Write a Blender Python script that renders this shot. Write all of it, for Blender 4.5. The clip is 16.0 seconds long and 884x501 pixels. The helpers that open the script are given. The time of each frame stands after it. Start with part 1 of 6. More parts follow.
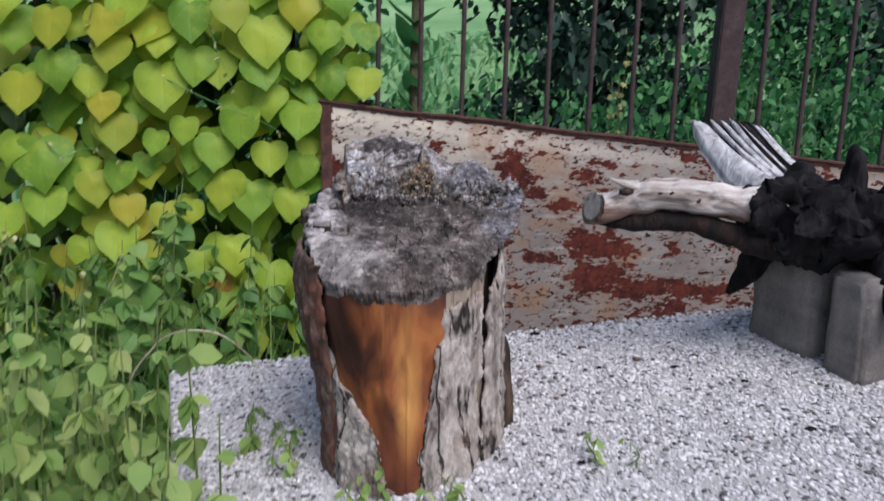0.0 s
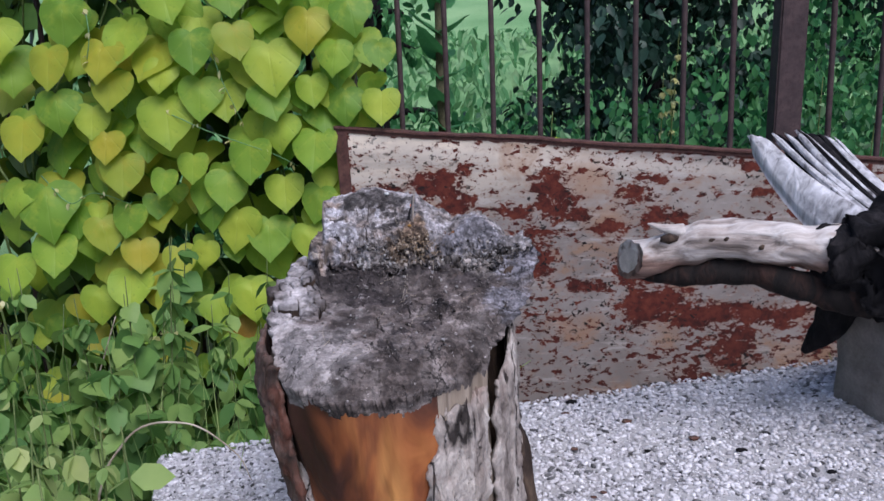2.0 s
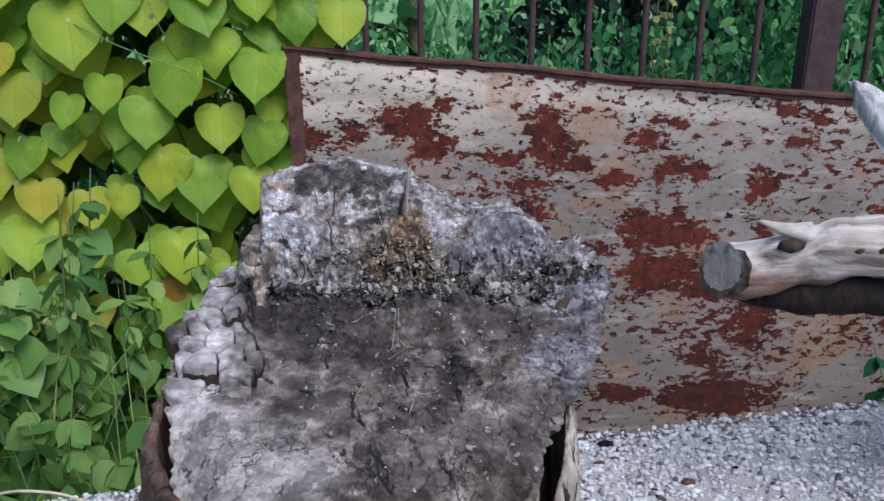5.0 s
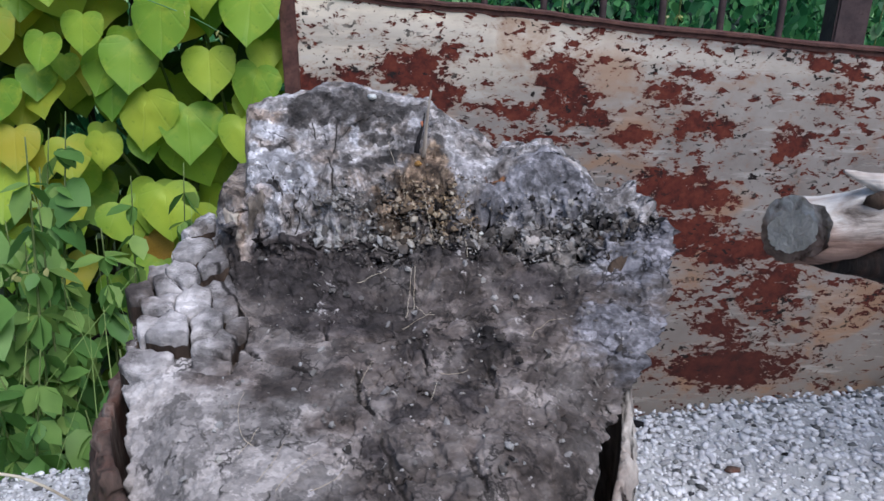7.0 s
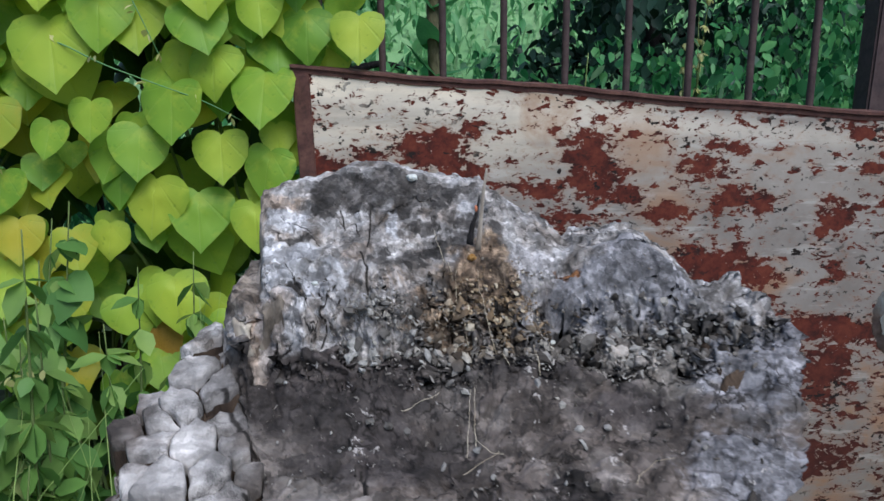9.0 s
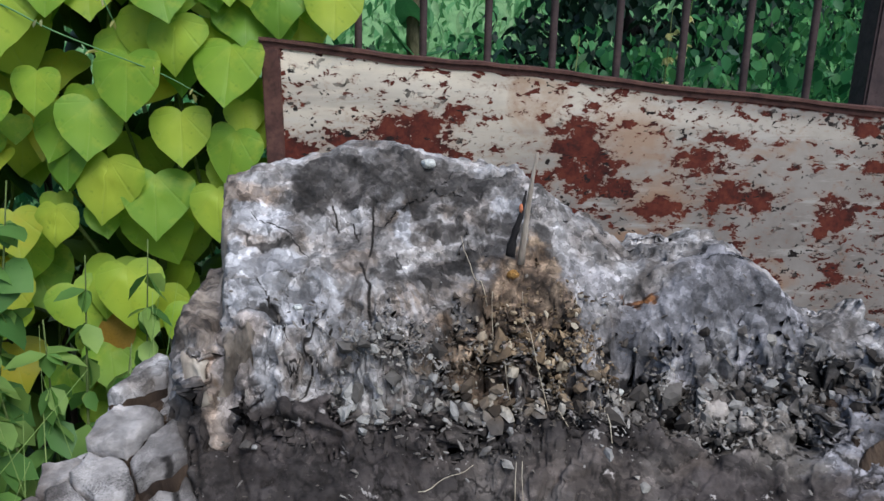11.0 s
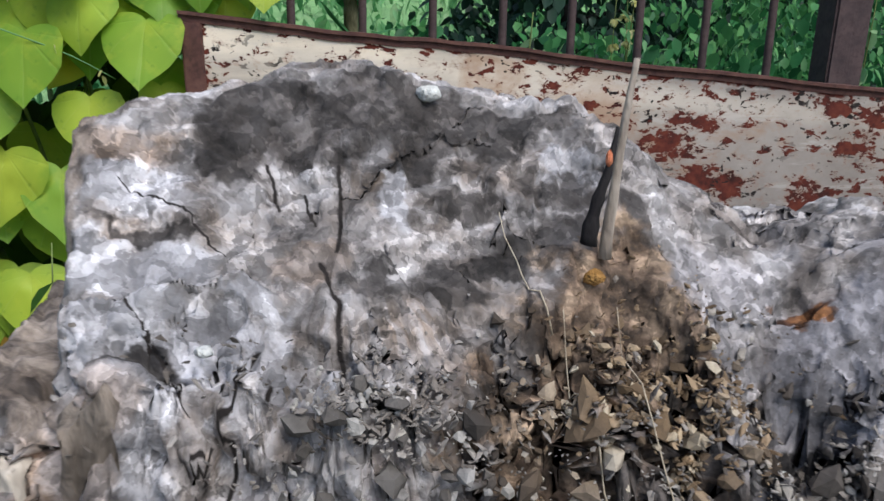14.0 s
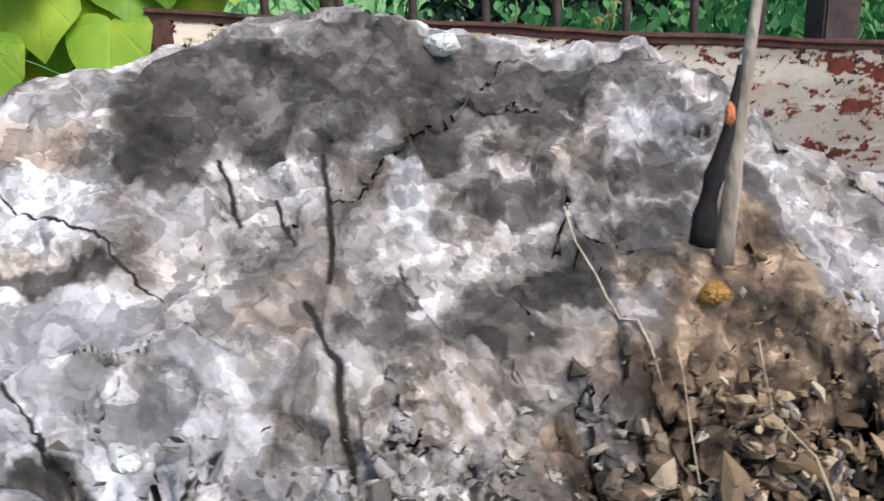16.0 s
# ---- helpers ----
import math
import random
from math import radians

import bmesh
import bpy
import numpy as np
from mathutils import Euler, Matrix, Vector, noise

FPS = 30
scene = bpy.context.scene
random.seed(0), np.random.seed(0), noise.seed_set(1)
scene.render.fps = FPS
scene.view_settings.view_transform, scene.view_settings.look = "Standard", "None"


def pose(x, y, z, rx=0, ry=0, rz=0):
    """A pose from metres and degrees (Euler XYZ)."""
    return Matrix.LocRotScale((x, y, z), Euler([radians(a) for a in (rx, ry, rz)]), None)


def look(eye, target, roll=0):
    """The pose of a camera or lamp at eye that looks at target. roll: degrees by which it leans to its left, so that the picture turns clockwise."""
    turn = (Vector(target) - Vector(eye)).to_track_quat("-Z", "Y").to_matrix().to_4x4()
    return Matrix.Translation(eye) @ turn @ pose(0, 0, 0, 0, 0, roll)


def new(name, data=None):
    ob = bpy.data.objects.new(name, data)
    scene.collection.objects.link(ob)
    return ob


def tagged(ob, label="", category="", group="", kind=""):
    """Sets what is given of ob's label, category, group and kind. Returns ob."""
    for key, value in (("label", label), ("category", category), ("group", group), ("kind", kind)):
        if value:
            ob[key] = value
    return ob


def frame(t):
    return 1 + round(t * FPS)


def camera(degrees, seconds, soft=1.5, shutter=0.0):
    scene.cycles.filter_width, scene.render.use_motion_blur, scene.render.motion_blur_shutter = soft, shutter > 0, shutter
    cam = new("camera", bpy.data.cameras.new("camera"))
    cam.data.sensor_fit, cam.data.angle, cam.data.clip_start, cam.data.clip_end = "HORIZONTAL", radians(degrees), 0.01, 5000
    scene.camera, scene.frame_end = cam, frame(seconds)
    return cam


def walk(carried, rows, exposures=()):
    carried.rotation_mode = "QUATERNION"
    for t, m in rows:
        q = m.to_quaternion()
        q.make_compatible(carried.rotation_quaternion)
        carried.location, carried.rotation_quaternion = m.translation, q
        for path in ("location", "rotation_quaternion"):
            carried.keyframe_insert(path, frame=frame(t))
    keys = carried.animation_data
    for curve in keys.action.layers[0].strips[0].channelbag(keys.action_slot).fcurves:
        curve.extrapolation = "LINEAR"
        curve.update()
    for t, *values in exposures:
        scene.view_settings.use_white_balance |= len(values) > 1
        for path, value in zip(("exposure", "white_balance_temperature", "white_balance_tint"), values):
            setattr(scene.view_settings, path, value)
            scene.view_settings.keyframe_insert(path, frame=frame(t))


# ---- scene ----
cam = camera(57.8, 16.0, shutter=0.5)
PATH = [
    (0, (0.0238, -0.0043, 0.674), (0.0017, 1.6601, 0.3289), 0.5),
    (0.5, (-0.0043, 0.057, 0.6918), (0.034, 1.7298, 0.3926), -0.7),
    (1, (0.0068, 0.1028, 0.7114), (-0.0127, 1.7774, 0.4164), -2.7),
    (1.5, (0.0587, 0.153, 0.7165), (-0.0365, 1.8241, 0.4215), -2.6),
    (2, (0.0875, 0.1861, 0.7123), (-0.0697, 1.8437, 0.3671), -3.3),
    (2.5, (0.0875, 0.2278, 0.7123), (-0.0365, 1.8827, 0.3417), -2.7),
    (3, (0.0638, 0.2958, 0.7165), (-0.0221, 1.9516, 0.3399), -2.4),
    (3.5, (0.051, 0.3672, 0.7182), (-0.0255, 2.012, 0.2966), -2.1),
    (4, (0.0365, 0.4233, 0.7157), (-0.0221, 2.0562, 0.2473), -1.3),
    (4.2, (0.0348, 0.4369, 0.7148), (-0.0408, 2.0663, 0.2379), -1.8),
    (6.3, (0.0076, 0.5551, 0.6859), (-0.0102, 2.1573, 0.1172), -0.4),
    (6.5, (0.0085, 0.5602, 0.6799), (-0.0195, 2.1599, 0.1045), -0.4),
    (7, (0.0051, 0.5721, 0.6748), (-0.0399, 2.1675, 0.0892), -0.3),
    (7.5, (-0.0043, 0.578, 0.6765), (-0.0629, 2.1854, 0.1266), -1.6),
    (8, (-0.0026, 0.5899, 0.674), (-0.0808, 2.2058, 0.1521), -1.8),
    (8.5, (0.0, 0.6239, 0.6596), (-0.0884, 2.2474, 0.164), -1.7),
    (9, (-0.017, 0.6502, 0.6621), (-0.0859, 2.2941, 0.2354), -1.8),
    (11.3, (-0.0416, 0.7463, 0.6434), (-0.0281, 2.3851, 0.1903), 0.1),
    (11.5, (-0.0425, 0.7514, 0.6409), (-0.0323, 2.391, 0.192), -0.5),
    (12, (-0.0467, 0.7701, 0.6383), (-0.0153, 2.4063, 0.1784), -0.6),
    (12.5, (-0.0501, 0.7888, 0.6298), (0.0119, 2.4217, 0.1623), -0.3),
    (13, (-0.0493, 0.8075, 0.6256), (0.0382, 2.4378, 0.1538), -0.2),
    (13.5, (-0.0544, 0.8253, 0.6239), (0.0587, 2.4522, 0.1436), -0.7),
    (14, (-0.0553, 0.8423, 0.617), (0.0842, 2.4735, 0.1606), 0.0),
    (14.5, (-0.0553, 0.8602, 0.6086), (0.1122, 2.488, 0.1478), -0.6),
    (15, (-0.057, 0.8695, 0.6051), (0.1283, 2.4973, 0.1521), -0.7),
    (15.5, (-0.0536, 0.8831, 0.606), (0.1232, 2.5143, 0.1606), -1.8),
    (16, (-0.057, 0.8874, 0.6086), (0.0944, 2.5109, 0.1266), -3.9),
]
EXPOSURES = [(0, 0.44, 6250, 14), (1.5, 0.45, 5900, 20), (2.5, 0.45, 5950, 16), (4, 0.48, 5900, 11), (6.5, 0.5, 5880, 11), (9, 0.54, 5920, 5), (11.5, 0.48, 6150, 6), (13, 0.5, 6250, 8), (14.5, 0.80, 6420, 7), (16, 1.06, 6550, 7)]
walk(cam, [(t, look(eye, target, roll)) for t, eye, target, roll in PATH], EXPOSURES)

# ---- light ----
world = bpy.data.worlds.new("sky")
scene.world = world
world.use_nodes = True
wn = world.node_tree.nodes
sky = wn.new("ShaderNodeTexSky")
sky.sky_type, sky.sun_disc = "NISHITA", False
sky.sun_elevation, sky.sun_rotation = radians(55), radians(150)
sky.air_density, sky.dust_density = 1.0, 2.0
world.node_tree.links.new(sky.outputs[0], wn["Background"].inputs[0])
wn["Background"].inputs[1].default_value = 0.10
sun_data = bpy.data.lights.new("sun", "SUN")
sun_data.energy, sun_data.angle, sun_data.color = 2.1, radians(40), (1.0, 0.98, 0.95)
sun = new("sun", sun_data)
sun.matrix_world = look((0, 0, 6), (-0.38, 0.62, 5.0))


# ---- materials ----
def material(name, rough=0.8, metal=0.0):
    m = bpy.data.materials.new(name)
    m.use_nodes = True
    b = m.node_tree.nodes["Principled BSDF"]
    b.inputs["Roughness"].default_value, b.inputs["Metallic"].default_value = rough, metal
    b.inputs["Specular IOR Level"].default_value = 0.3
    return m


class Nodes:
    """Short names for the nodes of one material."""

    def __init__(self, m):
        self.t, self.b = m.node_tree, m.node_tree.nodes["Principled BSDF"]
        self.coord = self.add("ShaderNodeTexCoord").outputs["Object"]

    def add(self, kind, **inputs):
        n = self.t.nodes.new(kind)
        for key, value in inputs.items():
            self.put(n.inputs[key.replace("_", " ")], value)
        return n

    def put(self, socket, value):
        if isinstance(value, bpy.types.NodeSocket):
            self.t.links.new(value, socket)
        else:
            socket.default_value = value

    def noise(self, scale, detail=4.0, rough=0.55, vec=None, warp=0.0):
        n = self.add("ShaderNodeTexNoise", Scale=scale, Detail=detail, Roughness=rough, Distortion=warp)
        self.put(n.inputs["Vector"], vec or self.coord)
        return n.outputs["Fac"]

    def voronoi(self, scale, feature="F1", vec=None, out="Distance"):
        n = self.add("ShaderNodeTexVoronoi", Scale=scale)
        n.feature = feature
        self.put(n.inputs["Vector"], vec or self.coord)
        return n.outputs[out]

    def stretch(self, sx, sy, sz, vec=None):
        n = self.add("ShaderNodeMapping")
        self.put(n.inputs["Vector"], vec or self.coord)
        n.inputs["Scale"].default_value = (sx, sy, sz)
        return n.outputs[0]

    def math(self, op, a, b=0.0, clamp=False):
        n = self.t.nodes.new("ShaderNodeMath")
        n.operation, n.use_clamp = op, clamp
        self.put(n.inputs[0], a), self.put(n.inputs[1], b)
        return n.outputs[0]

    def span(self, v, lo, hi, a=0.0, b=1.0):
        n = self.t.nodes.new("ShaderNodeMapRange")
        self.put(n.inputs[0], v)
        for i, value in enumerate((lo, hi, a, b)):
            n.inputs[i + 1].default_value = value
        return n.outputs[0]

    def ramp(self, v, *stops):
        n = self.t.nodes.new("ShaderNodeValToRGB")
        e = n.color_ramp.elements
        while len(e) < len(stops):
            e.new(0.5)
        for el, (p, c) in zip(e, stops):
            el.position, el.color = p, (*c, 1)
        self.put(n.inputs[0], v)
        return n.outputs[0]

    def mix(self, f, a, b, mode="MIX"):
        n = self.t.nodes.new("ShaderNodeMix")
        n.data_type, n.blend_type = "RGBA", mode
        for s, value in ((n.inputs[0], f), (n.inputs[6], a), (n.inputs[7], b)):
            self.put(s, (*value, 1) if isinstance(value, tuple) and len(value) == 3 else value)
        return n.outputs[2]

    def xyz(self, vec=None):
        n = self.add("ShaderNodeSeparateXYZ")
        self.put(n.inputs[0], vec or self.coord)
        return n.outputs

    def blob(self, u, v, cu, cv, ru, rv, far=1.7):
        """1 inside an ellipse, fading to 0 at twice its radii."""
        a = self.math("DIVIDE", self.math("SUBTRACT", u, cu), ru)
        b = self.math("DIVIDE", self.math("SUBTRACT", v, cv), rv)
        d = self.math("SQRT", self.math("ADD", self.math("MULTIPLY", a, a), self.math("MULTIPLY", b, b)))
        return self.span(d, 0.5, far, 1.0, 0.0)

    def segment(self, u, v, u0, v0, u1, v1):
        """Distance to a line from (u0, v0) to (u1, v1)."""
        du, dv = u1 - u0, v1 - v0
        L = du * du + dv * dv
        a, b = self.math("SUBTRACT", u, u0), self.math("SUBTRACT", v, v0)
        t = self.math("ADD", self.math("MULTIPLY", a, du / L), self.math("MULTIPLY", b, dv / L), True)
        p = self.math("SUBTRACT", a, self.math("MULTIPLY", t, du))
        q = self.math("SUBTRACT", b, self.math("MULTIPLY", t, dv))
        return self.math("SQRT", self.math("ADD", self.math("MULTIPLY", p, p), self.math("MULTIPLY", q, q)))

    def random(self):
        return self.add("ShaderNodeObjectInfo").outputs["Random"]

    def island(self):
        return self.add("ShaderNodeNewGeometry").outputs["Random Per Island"]

    def bump(self, height, strength, distance):
        n = self.add("ShaderNodeBump", Height=height, Strength=strength, Distance=distance)
        last = self.b.inputs["Normal"].links
        if last:
            self.put(n.inputs["Normal"], last[0].from_socket)
        self.put(self.b.inputs["Normal"], n.outputs[0])

    def color(self, c):
        self.put(self.b.inputs["Base Color"], c)


HEART = (-0.061, 0.978)


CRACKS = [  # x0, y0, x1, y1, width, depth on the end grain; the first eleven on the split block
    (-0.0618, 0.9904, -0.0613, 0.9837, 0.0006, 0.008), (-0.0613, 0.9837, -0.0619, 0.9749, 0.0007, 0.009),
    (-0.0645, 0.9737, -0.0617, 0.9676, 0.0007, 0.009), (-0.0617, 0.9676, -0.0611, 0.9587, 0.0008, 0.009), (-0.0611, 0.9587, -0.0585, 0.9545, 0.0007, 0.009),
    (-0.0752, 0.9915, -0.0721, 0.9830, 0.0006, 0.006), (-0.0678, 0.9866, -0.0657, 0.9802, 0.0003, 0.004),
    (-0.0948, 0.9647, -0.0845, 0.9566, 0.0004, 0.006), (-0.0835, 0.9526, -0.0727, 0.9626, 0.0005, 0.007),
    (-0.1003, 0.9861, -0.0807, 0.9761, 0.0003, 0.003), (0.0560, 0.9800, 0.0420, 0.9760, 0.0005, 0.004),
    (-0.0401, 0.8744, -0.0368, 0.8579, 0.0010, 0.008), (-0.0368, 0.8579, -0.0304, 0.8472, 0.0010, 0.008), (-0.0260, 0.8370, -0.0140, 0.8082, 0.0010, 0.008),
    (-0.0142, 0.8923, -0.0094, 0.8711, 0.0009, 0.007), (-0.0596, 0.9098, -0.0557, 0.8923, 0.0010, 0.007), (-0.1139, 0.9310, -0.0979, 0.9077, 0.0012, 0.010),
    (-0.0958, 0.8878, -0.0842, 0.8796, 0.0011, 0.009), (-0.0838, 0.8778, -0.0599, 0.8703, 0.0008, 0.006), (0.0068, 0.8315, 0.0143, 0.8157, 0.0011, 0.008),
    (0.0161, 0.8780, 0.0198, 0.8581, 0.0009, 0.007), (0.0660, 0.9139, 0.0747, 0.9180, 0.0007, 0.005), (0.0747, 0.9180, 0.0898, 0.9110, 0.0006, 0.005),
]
LICHEN = [  # x, y, half sizes of the dark patches on the split block
    (-0.0812, 0.9906, 0.0060, 0.0045), (-0.0680, 0.9990, 0.0230, 0.0070), (-0.0500, 1.0010, 0.0230, 0.0065), (-0.0280, 0.9990, 0.0130, 0.0050), (-0.0450, 0.9940, 0.0070, 0.0040), (-0.0321, 0.9931, 0.0060, 0.0050),
    (-0.0205, 0.9859, 0.0060, 0.0030), (-0.0374, 0.9843, 0.0050, 0.0020), (-0.0427, 0.9712, 0.0060, 0.0035), (-0.0800, 1.0010, 0.0120, 0.0040), (-0.0500, 0.9890, 0.0060, 0.0022),
    (-0.0561, 0.9707, 0.0040, 0.0030), (-0.0910, 0.9590, 0.0060, 0.0020), (-0.0230, 0.9780, 0.0080, 0.0050), (-0.0080, 0.9830, 0.0040, 0.0060), (-0.0950, 0.9790, 0.0090, 0.0010), (-0.0350, 0.9760, 0.0060, 0.0018),
]


def weathered_top():
    """End grain: bleached and rayed on the split block with lichen on its crest, brown rot and painted gap shade at its
    darker foot; smudged grey, darkest in the hollow, on the lower step.
    """
    m = material("weathered_end_grain", 0.9)
    n = Nodes(m)
    x, y, z = n.xyz()
    dx, dy = n.math("SUBTRACT", x, HEART[0]), n.math("SUBTRACT", y, HEART[1])
    ang = n.math("ARCTAN2", dy, dx)
    rad = n.math("SQRT", n.math("ADD", n.math("MULTIPLY", dx, dx), n.math("MULTIPLY", dy, dy)))
    comb = n.add("ShaderNodeCombineXYZ", X=n.math("MULTIPLY", ang, 1.2), Y=n.math("MULTIPLY", rad, 14.0), Z=0.0)
    rays = n.mix(n.span(rad, 0.004, 0.016), (0.5, 0.5, 0.5), n.noise(7.0, 5, 0.6, comb.outputs[0]))
    big = n.noise(26.0, 4, 0.5, warp=0.3)
    smudge = n.noise(75.0, 4, 0.55, n.stretch(0.8, 1.15, 1.0), 0.4)
    mid = n.noise(120.0, 5, 0.6)
    streak = n.noise(260.0, 3, 0.6, n.stretch(0.4, 1.0, 1.0))
    fine = n.noise(520.0, 3, 0.6)
    warped = n.mix(0.010, n.coord, n.add("ShaderNodeTexNoise", Scale=110.0, Detail=3.0).outputs["Color"])

    def shaded(c, *layers):
        """Shade by chips of wood: each cell lighter or darker than the next."""
        for scale, lo, hi, vec in layers:
            cell = n.add("ShaderNodeTexVoronoi", Scale=scale, Vector=vec)
            c = n.mix(1.0, c, n.span(n.xyz(cell.outputs["Color"])[0], 0.1, 0.9, lo, hi), "MULTIPLY")
        return c

    drift = n.xyz(n.add("ShaderNodeTexNoise", Scale=75.0, Detail=4.0, Roughness=0.6, Vector=n.coord).outputs["Color"])
    xw = n.math("ADD", x, n.math("MULTIPLY", n.math("SUBTRACT", drift[0], 0.5), 0.020))
    yw = n.math("ADD", y, n.math("MULTIPLY", n.math("SUBTRACT", drift[1], 0.5), 0.013))

    def patches(spots, ragged, edge, lo, hi, strength):
        """Blots of given places with ragged edges."""
        out = None
        for spot in spots:
            b = n.blob(xw, yw, *spot)
            out = b if out is None else n.math("MAXIMUM", out, b)
        return n.span(n.math("ADD", out, n.math("MULTIPLY", n.math("SUBTRACT", edge, 0.5), ragged)), lo, hi, 0.0, strength)

    # lower step
    low = n.ramp(n.math("ADD", n.math("MULTIPLY", big, 0.5), n.math("MULTIPLY", smudge, 0.5)), (0.37, (0.030, 0.024, 0.021)), (0.46, (0.082, 0.068, 0.061)), (0.53, (0.128, 0.111, 0.101)), (0.63, (0.205, 0.184, 0.171)))
    pale = patches(((-0.131, 0.861, 0.020, 0.014), (-0.120, 0.892, 0.020, 0.020), (-0.1355, 0.955, 0.012, 0.026), (-0.106, 0.834, 0.030, 0.026), (-0.083, 0.822, 0.032, 0.028), (-0.124, 0.925, 0.014, 0.022)), 1.3, smudge, 0.25, 0.75, 0.85)
    low = n.mix(pale, low, n.mix(n.span(y, 0.855, 0.875), (0.275, 0.255, 0.240), (0.37, 0.352, 0.342)))
    dust = patches(((0.048, 0.946, 0.020, 0.005), (0.070, 0.940, 0.020, 0.008), (-0.060, 0.948, 0.010, 0.003)), 1.6, mid, 0.35, 0.75, 0.7)
    low = n.mix(dust, low, (0.29, 0.265, 0.24))
    blue = patches(((0.088, 0.940, 0.020, 0.016), (0.080, 0.902, 0.020, 0.014)), 1.0, streak, 0.25, 0.75, 0.85)
    low = n.mix(blue, low, n.ramp(streak, (0.36, (0.085, 0.085, 0.098)), (0.60, (0.235, 0.233, 0.255))))
    low = n.mix(1.0, low, n.span(streak, 0.32, 0.68, 0.84, 1.16), "MULTIPLY")
    # darker in the hollow, by the step and in small spots
    dark_spots = patches(((-0.075, 0.938, 0.034, 0.017), (-0.055, 0.914, 0.032, 0.013), (-0.085, 0.953, 0.026, 0.010), (0.043, 0.929, 0.022, 0.006), (0.006, 0.943, 0.024, 0.006), (-0.0138, 0.885, 0.005, 0.007), (0.0067, 0.858, 0.006, 0.008), (-0.0166, 0.8487, 0.007, 0.005), (0.0143, 0.892, 0.008, 0.006), (0.0245, 0.8887, 0.006, 0.005), (-0.0266, 0.8314, 0.006, 0.005)), 1.9, smudge, 0.26, 0.78, 0.92)
    low = n.mix(dark_spots, low, n.ramp(mid, (0.35, (0.013, 0.010, 0.010)), (0.65, (0.062, 0.053, 0.051))))
    rough = n.mix(0.006, n.coord, n.add("ShaderNodeTexNoise", Scale=260.0, Detail=3.0, Vector=n.coord).outputs["Color"])
    low = shaded(low, (62.0, 0.66, 1.32, n.stretch(1.0, 0.7, 1.0, warped)), (150.0, 0.68, 1.30, n.stretch(0.7, 1.0, 1.0, warped)), (330.0, 0.84, 1.15, n.stretch(0.6, 1.0, 1.0, rough)))
    rust = patches(((0.054, 0.958, 0.013, 0.006), (0.100, 0.890, 0.006, 0.010)), 1.6, mid, 0.4, 0.7, 0.7)
    low = n.mix(rust, low, (0.27, 0.175, 0.125))
    fleck = n.add("ShaderNodeTexVoronoi", Scale=230.0, Vector=n.stretch(0.7, 1.0, 1.0, warped))
    fleck = n.math("MULTIPLY", n.span(n.xyz(fleck.outputs["Color"])[1], 0.930, 0.935), n.span(fleck.outputs["Distance"], 0.20, 0.34, 0.75, 0.0))
    low = n.mix(fleck, low, (0.46, 0.43, 0.41))
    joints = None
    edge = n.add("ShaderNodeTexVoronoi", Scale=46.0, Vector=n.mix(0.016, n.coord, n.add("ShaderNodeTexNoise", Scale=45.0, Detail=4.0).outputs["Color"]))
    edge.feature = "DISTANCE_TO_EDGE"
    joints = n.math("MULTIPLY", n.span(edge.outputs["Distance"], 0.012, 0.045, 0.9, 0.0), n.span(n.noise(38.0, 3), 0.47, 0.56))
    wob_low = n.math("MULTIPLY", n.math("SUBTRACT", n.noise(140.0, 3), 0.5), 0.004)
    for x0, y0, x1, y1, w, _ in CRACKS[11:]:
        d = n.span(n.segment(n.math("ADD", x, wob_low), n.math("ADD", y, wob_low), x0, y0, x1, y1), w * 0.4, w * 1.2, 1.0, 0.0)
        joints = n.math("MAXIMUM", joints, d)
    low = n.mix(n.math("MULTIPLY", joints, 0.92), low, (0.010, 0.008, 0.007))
    # split block
    soft_grey = n.noise(60.0, 3, 0.5)
    high = n.ramp(n.math("ADD", n.math("MULTIPLY", soft_grey, 0.6), n.math("MULTIPLY", mid, 0.4)), (0.38, (0.090, 0.080, 0.074)), (0.46, (0.185, 0.170, 0.161)), (0.53, (0.275, 0.261, 0.254)), (0.62, (0.38, 0.370, 0.368)))
    shard = n.add("ShaderNodeCombineXYZ", X=n.math("MULTIPLY", ang, 2.2), Y=n.math("MULTIPLY", rad, 85.0), Z=0.0)
    shard = n.mix(0.5, shard.outputs[0], n.add("ShaderNodeTexNoise", Scale=120.0, Detail=3.0, Vector=n.coord).outputs["Color"], "ADD")
    high = n.mix(n.span(n.noise(55.0, 4, 0.6), 0.50, 0.64, 0.0, 0.55), high, n.mix(n.span(x, -0.05, -0.02), (0.20, 0.155, 0.118), (0.115, 0.092, 0.076)))
    high = n.mix(n.span(rays, 0.46, 0.60, 0.0, 0.35), high, (0.36, 0.358, 0.37))
    high = n.mix(n.span(rays, 0.45, 0.36, 0.0, 0.6), high, (0.080, 0.070, 0.065))
    white = patches(((-0.0965, 0.9740, 0.0120, 0.0035), (-0.0990, 0.9725, 0.0060, 0.0030), (-0.0870, 0.9620, 0.0140, 0.0045), (-0.0960, 0.9550, 0.0090, 0.0065), (-0.0780, 0.9668, 0.0060, 0.0020), (-0.0640, 0.9570, 0.0050, 0.0030), (-0.0980, 0.9850, 0.0090, 0.0040), (-0.0180, 0.9900, 0.0050, 0.0030), (-0.0530, 0.9840, 0.0030, 0.0050)), 0.8, mid, 0.34, 0.62, 0.88)
    high = n.mix(n.math("MULTIPLY", white, n.span(mid, 0.34, 0.52, 0.45, 0.9)), high, n.mix(n.span(smudge, 0.4, 0.6), (0.33, 0.332, 0.352), (0.44, 0.444, 0.466)))
